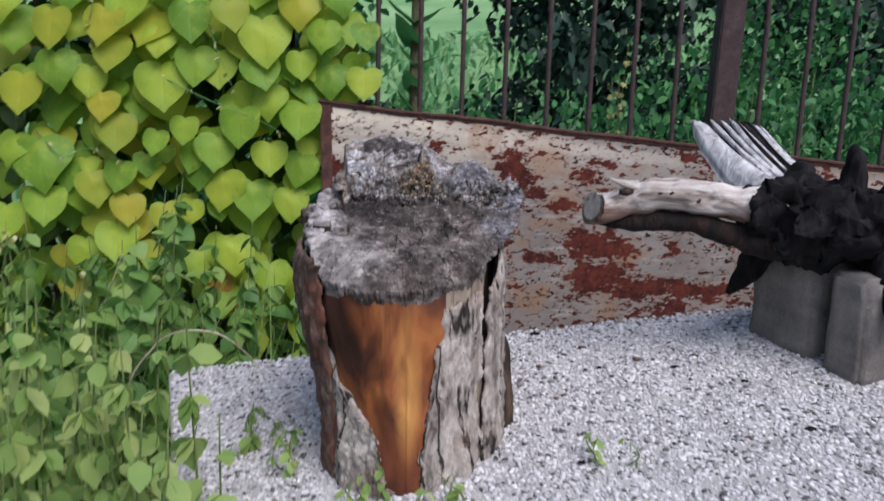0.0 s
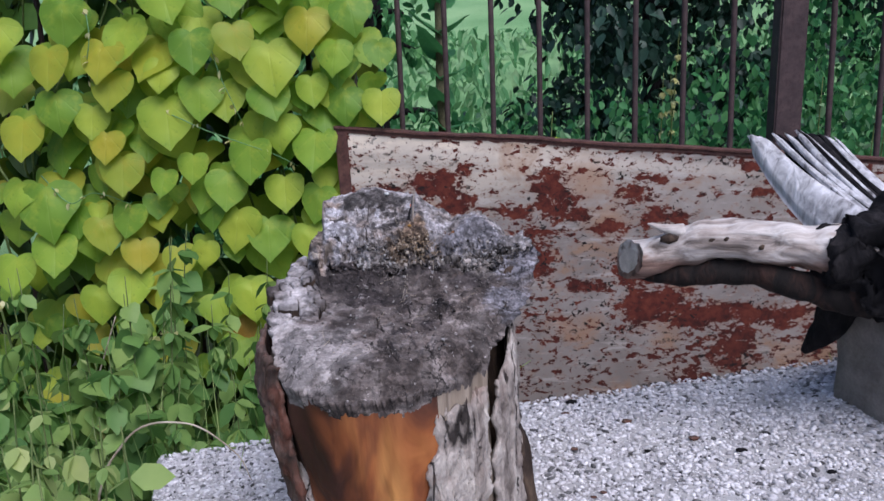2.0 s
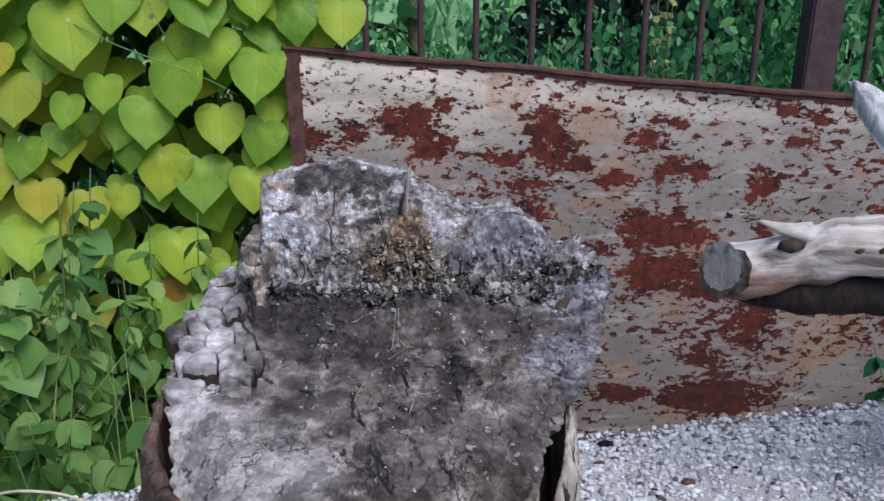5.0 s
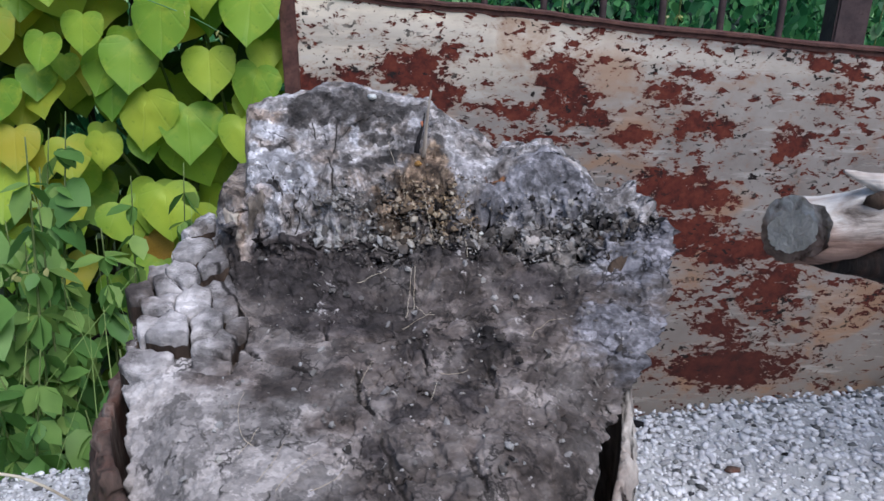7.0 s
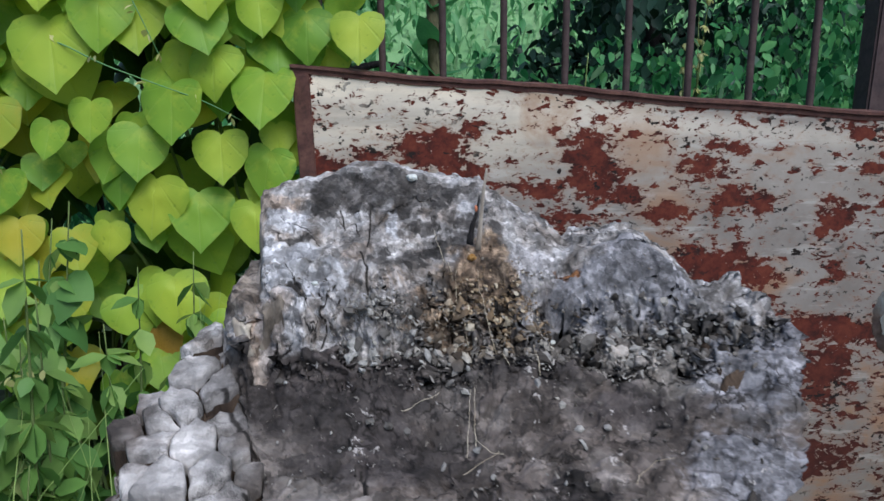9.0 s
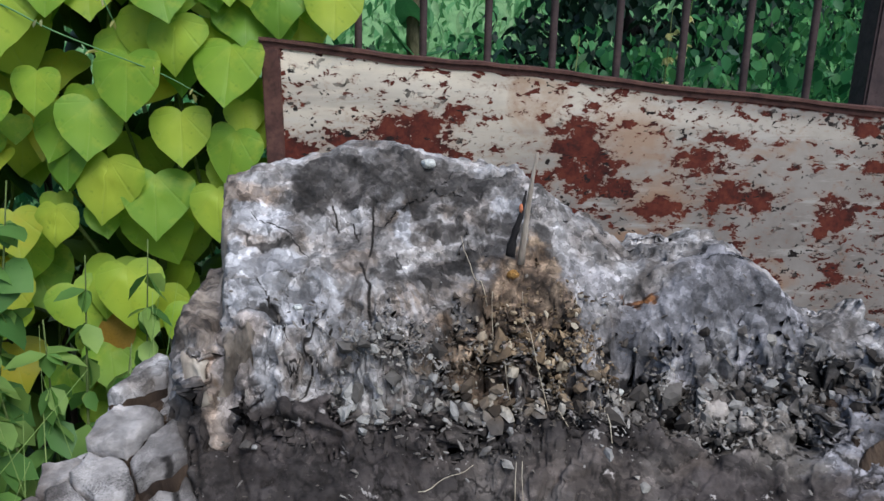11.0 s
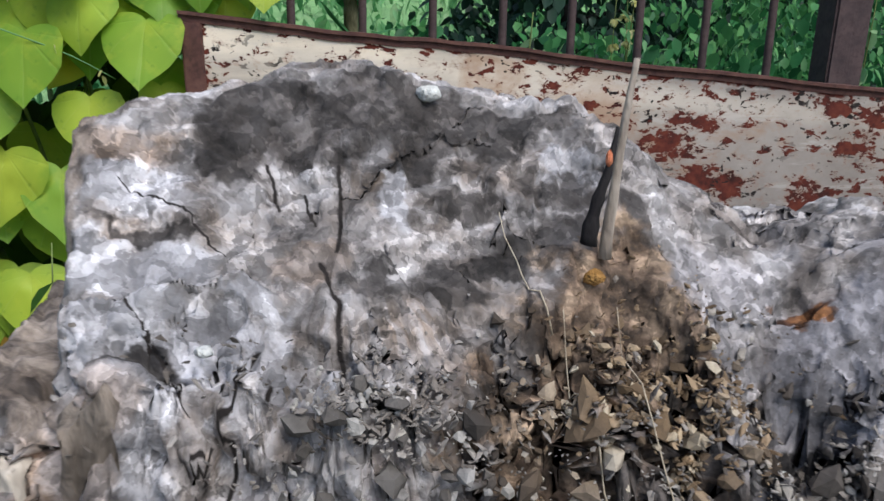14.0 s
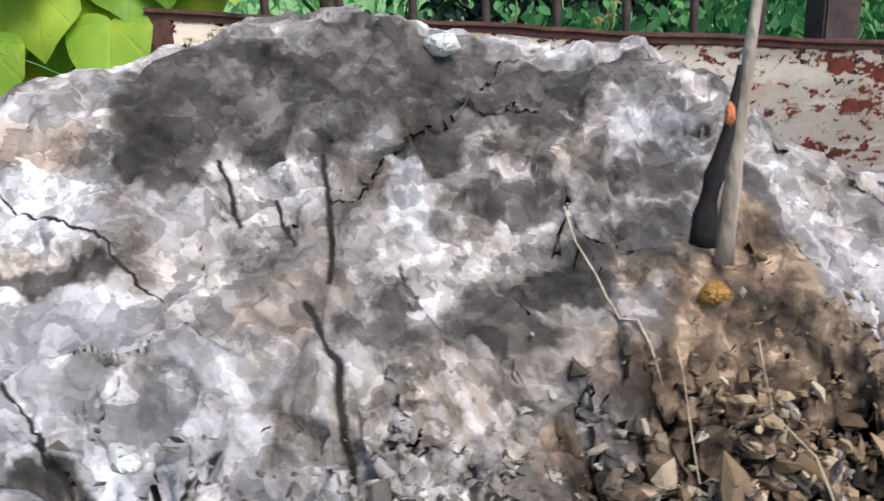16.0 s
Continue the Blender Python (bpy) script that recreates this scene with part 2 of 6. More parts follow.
    ochre = patches(((-0.066, 0.973, 0.007, 0.0035), (-0.1044, 0.9919, 0.010, 0.003), (-0.0493, 0.9922, 0.003, 0.0012), (-0.102, 0.952, 0.008, 0.006)), 1.4, mid, 0.35, 0.7, 0.38)
    high = n.mix(ochre, high, (0.30, 0.20, 0.125))
    lichen = patches(LICHEN, 1.7, n.noise(90.0, 4, 0.55), 0.36, 0.72, 0.90)
    high = n.mix(lichen, high, n.ramp(mid, (0.36, (0.015, 0.013, 0.012)), (0.62, (0.060, 0.054, 0.051))))
    hump = patches(((0.048, 0.974, 0.014, 0.010), (0.060, 0.968, 0.014, 0.008), (0.028, 0.966, 0.014, 0.008)), 1.1, smudge, 0.25, 0.7, 0.9)
    high = n.mix(hump, high, n.ramp(mid, (0.36, (0.085, 0.084, 0.092)), (0.62, (0.215, 0.213, 0.232))))
    grey = patches(((0.0010, 0.9690, 0.007, 0.007), (0.0002, 0.9545, 0.006, 0.004), (0.010, 0.978, 0.008, 0.005)), 1.0, mid, 0.3, 0.65, 0.8)
    high = n.mix(grey, high, n.ramp(smudge, (0.38, (0.15, 0.145, 0.148)), (0.6, (0.34, 0.33, 0.34))))
    # ragged darker band along the foot of the block
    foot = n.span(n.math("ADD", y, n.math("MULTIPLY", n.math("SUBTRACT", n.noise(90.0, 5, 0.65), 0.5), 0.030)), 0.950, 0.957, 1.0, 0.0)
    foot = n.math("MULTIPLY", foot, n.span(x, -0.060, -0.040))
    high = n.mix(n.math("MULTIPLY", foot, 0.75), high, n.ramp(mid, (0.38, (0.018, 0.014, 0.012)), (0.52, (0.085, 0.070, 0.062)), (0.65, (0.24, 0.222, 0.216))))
    rot = patches(((-0.0114, 0.9760, 0.006, 0.006), (-0.0156, 0.9710, 0.009, 0.006), (-0.0190, 0.9630, 0.014, 0.008), (-0.0300, 0.9570, 0.014, 0.005), (-0.0090, 0.9610, 0.010, 0.009)), 1.5, mid, 0.28, 0.70, 0.94)
    high = n.mix(rot, high, n.ramp(mid, (0.36, (0.026, 0.018, 0.012)), (0.5, (0.105, 0.071, 0.047)), (0.64, (0.32, 0.235, 0.16))))
    hole = patches(((0.0215, 0.9746, 0.0055, 0.0016), (0.0240, 0.9725, 0.0030, 0.0012)), 0.8, mid, 0.35, 0.6, 0.95)
    high = n.mix(hole, high, n.mix(n.span(mid, 0.42, 0.58), (0.035, 0.014, 0.007), (0.19, 0.080, 0.025)))
    # black painted into the rubble's gaps, where shade lies
    pit_shade = patches(((-0.0063, 0.9502, 0.006, 0.003), (-0.0070, 0.9580, 0.004, 0.005), (-0.0294, 0.9496, 0.004, 0.003), (0.0160, 0.9560, 0.006, 0.007), (0.0750, 0.9570, 0.010, 0.003)), 1.8, mid, 0.40, 0.65, 0.93)
    high = n.mix(pit_shade, high, (0.012, 0.010, 0.009))
    high = shaded(high, (1.6, 0.80, 1.18, shard), (120.0, 0.64, 1.33, warped), (260.0, 0.66, 1.34, rough), (520.0, 0.76, 1.24, rough))
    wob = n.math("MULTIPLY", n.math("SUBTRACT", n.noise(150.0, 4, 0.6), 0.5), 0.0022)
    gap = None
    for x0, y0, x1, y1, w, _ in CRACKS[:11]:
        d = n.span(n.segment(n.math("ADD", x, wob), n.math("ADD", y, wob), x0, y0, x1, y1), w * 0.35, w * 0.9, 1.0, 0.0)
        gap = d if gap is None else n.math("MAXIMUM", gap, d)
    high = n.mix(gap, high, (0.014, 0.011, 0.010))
    c = n.mix(n.span(n.math("ADD", y, n.math("MULTIPLY", mid, 0.006)), 0.951, 0.955), low, high)
    side = n.span(n.math("ADD", x, n.math("MULTIPLY", mid, 0.004)), -0.1055, -0.1035, 1.0, 0.0)
    side = n.math("MULTIPLY", side, n.span(z, 0.552, 0.560))
    c = n.mix(n.math("MULTIPLY", side, 0.8), c, n.ramp(n.noise(130.0, 4, 0.62, n.stretch(1, 1, 0.16), 0.5), (0.38, (0.018, 0.013, 0.010)), (0.47, (0.120, 0.096, 0.078)), (0.62, (0.36, 0.305, 0.255))))
    c = n.mix(n.span(fine, 0.36, 0.50, 0.16, 0.0), c, (0.05, 0.043, 0.04))
    n.color(n.mix(1.0, c, (1.010, 0.980, 0.997), "MULTIPLY"))
    facet = n.add("ShaderNodeTexVoronoi", Scale=190.0, Vector=rough)
    n.bump(facet.outputs["Distance"], 0.35, 0.0022)
    n.bump(smudge, 0.35, 0.002)
    n.bump(mid, 0.40, 0.0013)
    n.bump(streak, 0.30, 0.0006)
    return m


def split_wood():
    """Bare orange-brown wood where the bark is gone: long soft grain, a bright streak, scattered dark stains, shadow
    painted down the left, darker towards lip and foot.
    """
    m = material("bare_orange_wood", 0.6)
    n = Nodes(m)
    x, y, z = n.xyz()
    grain = n.noise(26.0, 2, 0.4, n.stretch(1, 1, 0.25), 1.6)
    big = n.noise(16.0, 4, 0.55, n.stretch(1, 1, 0.5), 1.0)
    c = n.ramp(n.math("ADD", n.math("MULTIPLY", grain, 0.10), n.math("MULTIPLY", big, 0.90)), (0.36, (0.060, 0.019, 0.010)), (0.46, (0.155, 0.046, 0.017)), (0.55, (0.25, 0.078, 0.023)), (0.66, (0.40, 0.145, 0.042)))
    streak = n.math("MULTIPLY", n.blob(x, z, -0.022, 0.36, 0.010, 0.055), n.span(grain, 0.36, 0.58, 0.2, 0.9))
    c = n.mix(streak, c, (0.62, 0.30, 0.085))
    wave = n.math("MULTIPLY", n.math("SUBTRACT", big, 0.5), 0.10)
    # shadow along the left edge, painted in dark brown
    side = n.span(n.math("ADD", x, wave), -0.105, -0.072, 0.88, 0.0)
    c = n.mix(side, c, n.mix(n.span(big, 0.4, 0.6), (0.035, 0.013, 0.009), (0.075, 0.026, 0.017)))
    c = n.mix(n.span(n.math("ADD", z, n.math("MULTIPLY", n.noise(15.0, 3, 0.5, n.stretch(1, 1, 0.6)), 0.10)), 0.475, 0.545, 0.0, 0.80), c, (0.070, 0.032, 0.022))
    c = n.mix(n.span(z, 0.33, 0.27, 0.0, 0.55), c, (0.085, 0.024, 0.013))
    c = n.mix(n.span(n.noise(20.0, 3, 0.5, n.stretch(1, 1, 0.5), 0.9), 0.55, 0.68, 0.0, 0.8), c, (0.045, 0.017, 0.012))
    n.color(c)
    n.bump(grain, 0.10, 0.003)
    n.bump(big, 0.6, 0.008)
    return m


def split_wood_tan():
    m = material("dry_tan_wood", 0.75)
    n = Nodes(m)
    grain = n.noise(80.0, 5, 0.6, n.stretch(1, 1, 0.08), 0.4)
    n.color(n.ramp(grain, (0.3, (0.10, 0.075, 0.055)), (0.5, (0.27, 0.215, 0.165)), (0.75, (0.44, 0.37, 0.30))))
    n.bump(grain, 0.6, 0.002)
    return m


def bark(name, dark, mid, light, rust=0.0, split=0.0):
    m = material(name, 0.9)
    n = Nodes(m)
    plates = n.noise(45.0, 5, 0.6, n.stretch(1, 1, 0.35), 0.8)
    fine = n.noise(260.0, 4, 0.65, n.stretch(1, 1, 0.5))
    c = n.ramp(plates, (0.3, dark), (0.48, mid), (0.7, light))
    c = n.mix(n.span(fine, 0.35, 0.65, 0.4, 0.0), c, dark)
    if split:
        line = n.math("ABSOLUTE", n.math("SUBTRACT", n.noise(26.0, 3, 0.5, n.stretch(1, 1, 0.16), 0.6), 0.5))
        line = n.math("MULTIPLY", n.span(line, 0.008, 0.026, 1.0, 0.0), n.span(n.noise(18.0, 2), 0.42, 0.52))
        c = n.mix(n.math("MULTIPLY", line, split), c, (0.015, 0.011, 0.010))
        n.bump(n.math("SUBTRACT", 1.0, line), 0.8, 0.004)
        c = n.mix(n.span(n.noise(14.0, 4, 0.6), 0.54, 0.68, 0.0, 0.45), c, (0.21, 0.115, 0.085))
    if rust:
        c = n.mix(n.math("MULTIPLY", n.span(n.noise(24.0, 5, 0.65), 0.46, 0.66), rust), c, (0.17, 0.045, 0.022))
    n.color(c)
    n.bump(plates, 0.9, 0.006)
    n.bump(fine, 0.6, 0.0015)
    return m


RUST_SPOTS = [  # x, z, half width, half height: the upper part of the sheet
    (-0.244, 0.478, 0.024, 0.022), (-0.181, 0.481, 0.024, 0.02), (-0.089, 0.501, 0.05, 0.025), (-0.047, 0.461, 0.03, 0.025), (-0.02, 0.529, 0.016, 0.013), (0.089, 0.435, 0.043, 0.01), (0.165, 0.485, 0.036, 0.036), (0.175, 0.444, 0.045, 0.02), (0.225, 0.42, 0.02, 0.01), (0.115, 0.386, 0.055, 0.01), (0.136, 0.326, 0.025, 0.032), (0.286, 0.387, 0.028, 0.014), (0.404, 0.409, 0.045, 0.016), (0.34, 0.46, 0.027, 0.015), (0.38, 0.495, 0.03, 0.009), (0.231, 0.266, 0.033, 0.009),
]
RUST_LOW = [  # the same, towards the ground
    (0.355, 0.3, 0.05, 0.032), (0.407, 0.292, 0.045, 0.022), (0.39, 0.222, 0.06, 0.028), (0.353, 0.216, 0.03, 0.04), (0.5, 0.192, 0.1, 0.02), (0.62, 0.185, 0.09, 0.02), (0.55, 0.115, 0.04, 0.038), (0.49, -0.04, 0.1, 0.035), (0.466, 0.045, 0.026, 0.022), (0.313, -0.034, 0.04, 0.016), (0.543, 0.375, 0.018, 0.026), (0.556, 0.287, 0.014, 0.014), (0.574, 0.504, 0.018, 0.01), (0.613, 0.459, 0.018, 0.01), (0.639, 0.491, 0.018, 0.012), (0.95, 0.36, 0.09, 0.03), (0.8, 0.3, 0.06, 0.025),
]


def rusted_paint():
    """Cream paint that flakes off rusty steel sheet in ragged patches, greyer towards the ground."""
    m = material("flaking_cream_paint", 0.6)
    n = Nodes(m)
    x, y, z = n.xyz()
    rag = n.add("ShaderNodeTexNoise", Scale=34.0, Detail=6.0, Roughness=0.72, Vector=n.stretch(0.75, 1, 1.3))
    rx, ry, rz = n.xyz(rag.outputs["Color"])
    u = n.math("ADD", x, n.math("MULTIPLY", n.math("SUBTRACT", rx, 0.5), 0.11))
    v = n.math("ADD", z, n.math("MULTIPLY", n.math("SUBTRACT", ry, 0.5), 0.065))
    spot = None
    for cx, cz, w, h in RUST_SPOTS + RUST_LOW:
        b = n.blob(u, v, cx, cz, w * 0.8, h * 0.8, 2.5)
        spot = b if spot is None else n.math("MAXIMUM", spot, b)
    coarse = n.noise(30.0, 5, 0.66, n.stretch(0.85, 1, 1.15), 0.5)
    small = n.noise(95.0, 4, 0.66, n.stretch(0.75, 1, 1.25), 0.3)
    f = n.math("ADD", n.math("MULTIPLY", n.math("SUBTRACT", coarse, 0.5), 1.7), n.math("MULTIPLY", n.math("SUBTRACT", small, 0.5), 1.5))
    f = n.math("ADD", f, n.math("MULTIPLY", spot, 0.78))
    line = n.math("ADD", z, n.math("MULTIPLY", x, 0.108))
    chips = n.noise(62.0, 4, 0.66, n.stretch(0.72, 1, 1.3), 0.4)
    where = n.noise(7.0, 3, 0.5)
    chips = n.math("ADD", chips, n.math("MULTIPLY", n.math("SUBTRACT", where, 0.5), 0.30))
    chips = n.math("ADD", chips, n.span(line, 0.58, 0.20, 0.0, 0.018))
    chips = n.math("ADD", chips, n.span(line, 0.50, 0.585, 0.0, 0.035))
    chips = n.math("ADD", chips, n.span(x, -0.250, -0.272, 0.0, 0.12))
    # rust under the rim, stronger to the right to paint the rim's shadow
    rim_rust_shade = n.math("MULTIPLY", n.span(n.math("ADD", n.math("ADD", line, n.span(x, 0.05, 0.40, 0.0, 0.003)), n.math("MULTIPLY", rz, 0.034)), 0.607, 0.612), n.span(x, -0.1, 0.35, 0.35, 1.0))
    flaked = n.math("MAXIMUM", n.span(f, 0.375, 0.400), n.math("MAXIMUM", rim_rust_shade, n.span(chips, 0.588, 0.600)))
    edge = n.math("MAXIMUM", n.span(f, 0.12, 0.40), n.span(chips, 0.54, 0.61, 0.0, 0.7))
    blotch = n.noise(11.0, 5, 0.65)
    paint = n.mix(n.span(blotch, 0.35, 0.65), (0.215, 0.190, 0.170), (0.315, 0.288, 0.263))
    paint = n.mix(n.span(z, 0.26, 0.02, 0.0, 0.45), paint, (0.225, 0.200, 0.180))
    cream = n.math("MULTIPLY", n.span(line, 0.42, 0.570), n.span(x, -0.05, 0.40, 1.0, 0.16))
    paint = n.mix(n.math("MULTIPLY", cream, n.span(n.noise(14.0, 5, 0.6, n.stretch(0.35, 1, 1.8)), 0.35, 0.55, 0.45, 1.0)), paint, (0.80, 0.71, 0.57))
    band = n.math("MULTIPLY", n.span(n.math("ABSOLUTE", n.math("SUBTRACT", line, 0.562)), 0.006, 0.020, 1.0, 0.0), n.math("MULTIPLY", n.span(blotch, 0.35, 0.5, 0.2, 0.6), n.span(x, 0.3, 0.6, 1.0, 0.4)))
    paint = n.mix(band, paint, (0.66, 0.60, 0.51))
    scrape = n.span(n.noise(30.0, 5, 0.62, n.stretch(0.28, 1, 1.7)), 0.56, 0.63)
    paint = n.mix(n.math("MULTIPLY", scrape, 0.40), paint, (0.55, 0.52, 0.48))
    ochre = n.span(n.noise(8.0, 5, 0.6, n.stretch(1, 1, 1.4), 0.5), 0.54, 0.66)
    ochre = n.math("MAXIMUM", ochre, n.math("MAXIMUM", n.blob(u, v, 0.245, 0.500, 0.035, 0.035), n.blob(u, v, 0.285, 0.405, 0.040, 0.025)))
    paint = n.mix(n.math("MULTIPLY", ochre, 0.60), paint, (0.33, 0.175, 0.085))
    paint = n.mix(n.math("MULTIPLY", edge, 0.42), paint, (0.30, 0.145, 0.080))
    pits = n.span(n.noise(85.0, 3, 0.6, n.stretch(0.8, 1, 1.2), 0.3), 0.615, 0.630)
    pits = n.math("MULTIPLY", pits, n.span(n.noise(9.0, 3), 0.44, 0.54))
    rust = n.ramp(n.noise(45.0, 5, 0.68), (0.34, (0.034, 0.010, 0.008)), (0.5, (0.095, 0.020, 0.013)), (0.70, (0.16, 0.040, 0.022)))
    rust = n.mix(n.span(z, 0.22, 0.0, 0.0, 0.6), rust, (0.045, 0.016, 0.014))
    c = n.mix(flaked, paint, rust)
    c = n.mix(pits, c, (0.016, 0.011, 0.010))
    n.color(n.mix(1.0, c, (1.015, 0.980, 0.990), "MULTIPLY"))
    n.put(n.b.inputs["Roughness"], n.span(flaked, 0, 1, 0.5, 0.9))
    n.bump(n.math("SUBTRACT", 1.0, n.math("MAXIMUM", flaked, pits)), 0.8, 0.0015)
    n.bump(n.noise(180.0, 4), 0.25, 0.0008)
    return m


def rusty_iron(name, a, b, scale=30.0):
    m = material(name, 0.75, 0.0)
    n = Nodes(m)
    v = n.noise(scale, 5, 0.65)
    c = n.ramp(v, (0.3, a), (0.7, b))
    n.color(n.mix(n.span(n.noise(140.0, 3), 0.5, 0.7, 0.0, 0.5), c, (0.03, 0.015, 0.014)))
    n.bump(n.noise(160.0, 4), 0.35, 0.001)
    return m


def leaf_material(name, lo, mid, hi, translucent=0.35, veins=True, per_island=False):
    m = material(name, 0.48)
    n = Nodes(m)
    r = n.island() if per_island else n.random()
    c = n.ramp(r, (0.0, lo), (0.5, mid), (1.0, hi))
    deep = (lo[0] * 0.62, lo[1] * 0.78, lo[2] * 0.75)
    if veins:
        x, y, z = n.xyz()
        # greener towards the rim, soft blotches, pale ribs
        ex, ey = n.math("MULTIPLY", x, 1.9), n.math("MULTIPLY", n.math("ADD", y, 0.38), 1.6)
        out = n.math("SQRT", n.math("ADD", n.math("MULTIPLY", ex, ex), n.math("MULTIPLY", ey, ey)))
        c = n.mix(n.span(n.math("ADD", out, n.math("MULTIPLY", n.noise(2.6, 2), 0.5)), 0.55, 1.35, 0.0, 0.55), c, deep)
        c = n.mix(n.span(n.noise(3.2, 3, 0.55), 0.48, 0.70, 0.0, 0.45), c, (hi[0] * 1.05, hi[1] * 0.98, hi[2]))
        c = n.mix(n.span(n.noise(7.0, 3), 0.62, 0.70, 0.0, 0.35), c, deep)
        ang = n.math("ARCTAN2", n.math("ABSOLUTE", x), n.math("MULTIPLY", y, -1.0))
        line = n.math("ABSOLUTE", n.math("SINE", n.math("MULTIPLY", ang, 4.5)))
        c = n.mix(n.span(line, 0.0, 0.07, 0.20, 0.0), c, (0.46, 0.56, 0.18))
        n.bump(n.span(line, 0.0, 0.3), 0.15, 0.006)
    else:
        c = n.mix(n.span(n.noise(25.0, 3), 0.4, 0.75, 0.0, 0.35), c, deep)
    n.color(c)
    t = n.t
    tr = t.nodes.new("ShaderNodeBsdfTranslucent")
    t.links.new(c, tr.inputs[0])
    mx = t.nodes.new("ShaderNodeMixShader")
    mx.inputs[0].default_value = translucent
    t.links.new(n.b.outputs[0], mx.inputs[1])
    t.links.new(tr.outputs[0], mx.inputs[2])
    t.links.new(mx.outputs[0], t.nodes["Material Output"].inputs["Surface"])
    return m


def concrete(name, a, b, scale=18.0, fine=350.0):
    m = material(name, 0.92)
    n = Nodes(m)
    c = n.ramp(n.noise(scale, 5, 0.6), (0.3, a), (0.7, b))
    c = n.mix(n.span(n.noise(fine, 3, 0.7), 0.3, 0.7, 0.35, 0.0), c, (a[0] * 0.5, a[1] * 0.5, a[2] * 0.5))
    n.color(c)
    n.bump(n.noise(fine, 4, 0.7), 0.8, 0.002)
    n.bump(n.noise(scale * 2, 4), 0.5, 0.004)
    return m


def pebble_material():
    m = material("slab_pebbles", 0.85)
    n = Nodes(m)
    c = n.ramp(n.island(), (0.0, (0.035, 0.034, 0.036)), (0.10, (0.14, 0.138, 0.14)), (0.22, (0.52, 0.500, 0.520)), (0.7, (0.64, 0.620, 0.637)), (1.0, (0.82, 0.80, 0.815)))
    n.color(n.mix(n.span(n.noise(200.0, 3), 0.4, 0.7, 0.0, 0.4), c, (0.22, 0.21, 0.2)))
    n.bump(n.noise(400.0, 3), 0.4, 0.001)
    return m


def bleached(name, dark, mid, light, along=(0.12, 1, 1), bark_below=0.0):
    m = material(name, 0.85)
    n = Nodes(m)
    g = n.noise(70.0, 5, 0.6, n.stretch(*along), 0.5)
    c = n.ramp(g, (0.3, dark), (0.45, mid), (0.65, light))
    c = n.mix(n.span(n.noise(20.0, 4), 0.55, 0.7, 0.0, 0.6), c, dark)
    if bark_below:
        x, y, z = n.xyz()
        c = n.mix(n.span(n.math("ADD", z, n.math("MULTIPLY", n.noise(30.0, 4, 0.6, n.stretch(0.4, 1, 1)), 0.030)), bark_below - 0.004, bark_below + 0.006, 0.85, 0.0), c, n.ramp(g, (0.35, (0.060, 0.026, 0.018)), (0.65, (0.21, 0.105, 0.070))))
    n.color(c)
    n.bump(g, 0.8, 0.004)
    n.bump(n.noise(350.0, 3), 0.4, 0.001)
    return m


def fragments():
    """Loose angular bits of rotten wood, each of its own shade."""
    m = material("broken_wood_bits", 0.92)
    n = Nodes(m)
    c = n.ramp(n.island(), (0.0, (0.020, 0.016, 0.014)), (0.26, (0.065, 0.054, 0.048)), (0.58, (0.155, 0.138, 0.128)), (0.88, (0.31, 0.295, 0.288)), (1.0, (0.36, 0.33, 0.30)))
    x, y, z = n.xyz()
    brown = n.blob(x, y, -0.012, 0.958, 0.018, 0.010)
    c = n.mix(n.span(x, -0.035, -0.060, 0.0, 0.85), c, n.ramp(n.island(), (0.0, (0.085, 0.075, 0.068)), (0.4, (0.22, 0.205, 0.195)), (0.8, (0.36, 0.345, 0.335)), (1.0, (0.40, 0.37, 0.33))))
    c = n.mix(n.math("MULTIPLY", brown, 0.9), c, n.ramp(n.island(), (0.0, (0.072, 0.048, 0.028)), (0.30, (0.215, 0.142, 0.080)), (0.65, (0.39, 0.280, 0.172)), (1.0, (0.60, 0.51, 0.38))))
    grain = n.noise(420.0, 4, 0.65, n.stretch(1, 0.4, 1))
    n.color(n.mix(n.span(grain, 0.35, 0.6, 0.38, 0.0), c, (0.018, 0.014, 0.012)))
    n.bump(grain, 0.6, 0.0006)
    return m


def soil():
    m = material("soil_and_grass", 0.95)
    n = Nodes(m)
    x, y, z = n.xyz()
    near = n.ramp(n.noise(12.0, 5), (0.35, (0.025, 0.03, 0.012)), (0.65, (0.06, 0.075, 0.025)))
    far = n.ramp(n.noise(0.9, 5), (0.3, (0.14, 0.30, 0.12)), (0.7, (0.27, 0.44, 0.21)))
    n.color(n.mix(n.span(y, 3.0, 7.0), near, far))
    n.bump(n.noise(40.0, 5), 0.8, 0.02)
    return m


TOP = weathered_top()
ORANGE = split_wood()
BARK_GREY = bark("grey_bark", (0.085, 0.066, 0.058), (0.38, 0.330, 0.295), (0.60, 0.545, 0.495), 0.0, 0.95)
BARK_RED = bark("red_brown_bark", (0.03, 0.022, 0.018), (0.12, 0.075, 0.06), (0.32, 0.26, 0.23), 0.6)
PAINT = rusted_paint()
RIM = rusty_iron("rust_brown_rim", (0.055, 0.022, 0.020), (0.15, 0.07, 0.055))
IRON = rusty_iron("brown_iron", (0.035, 0.024, 0.026), (0.085, 0.055, 0.055))
VINE = leaf_material("vine_leaf", (0.17, 0.33, 0.036), (0.315, 0.485, 0.050), (0.51, 0.60, 0.062), 0.42)
VINE_YELLOW = leaf_material("yellowing_leaf", (0.35, 0.43, 0.045), (0.45, 0.48, 0.045), (0.50, 0.43, 0.035), 0.42)
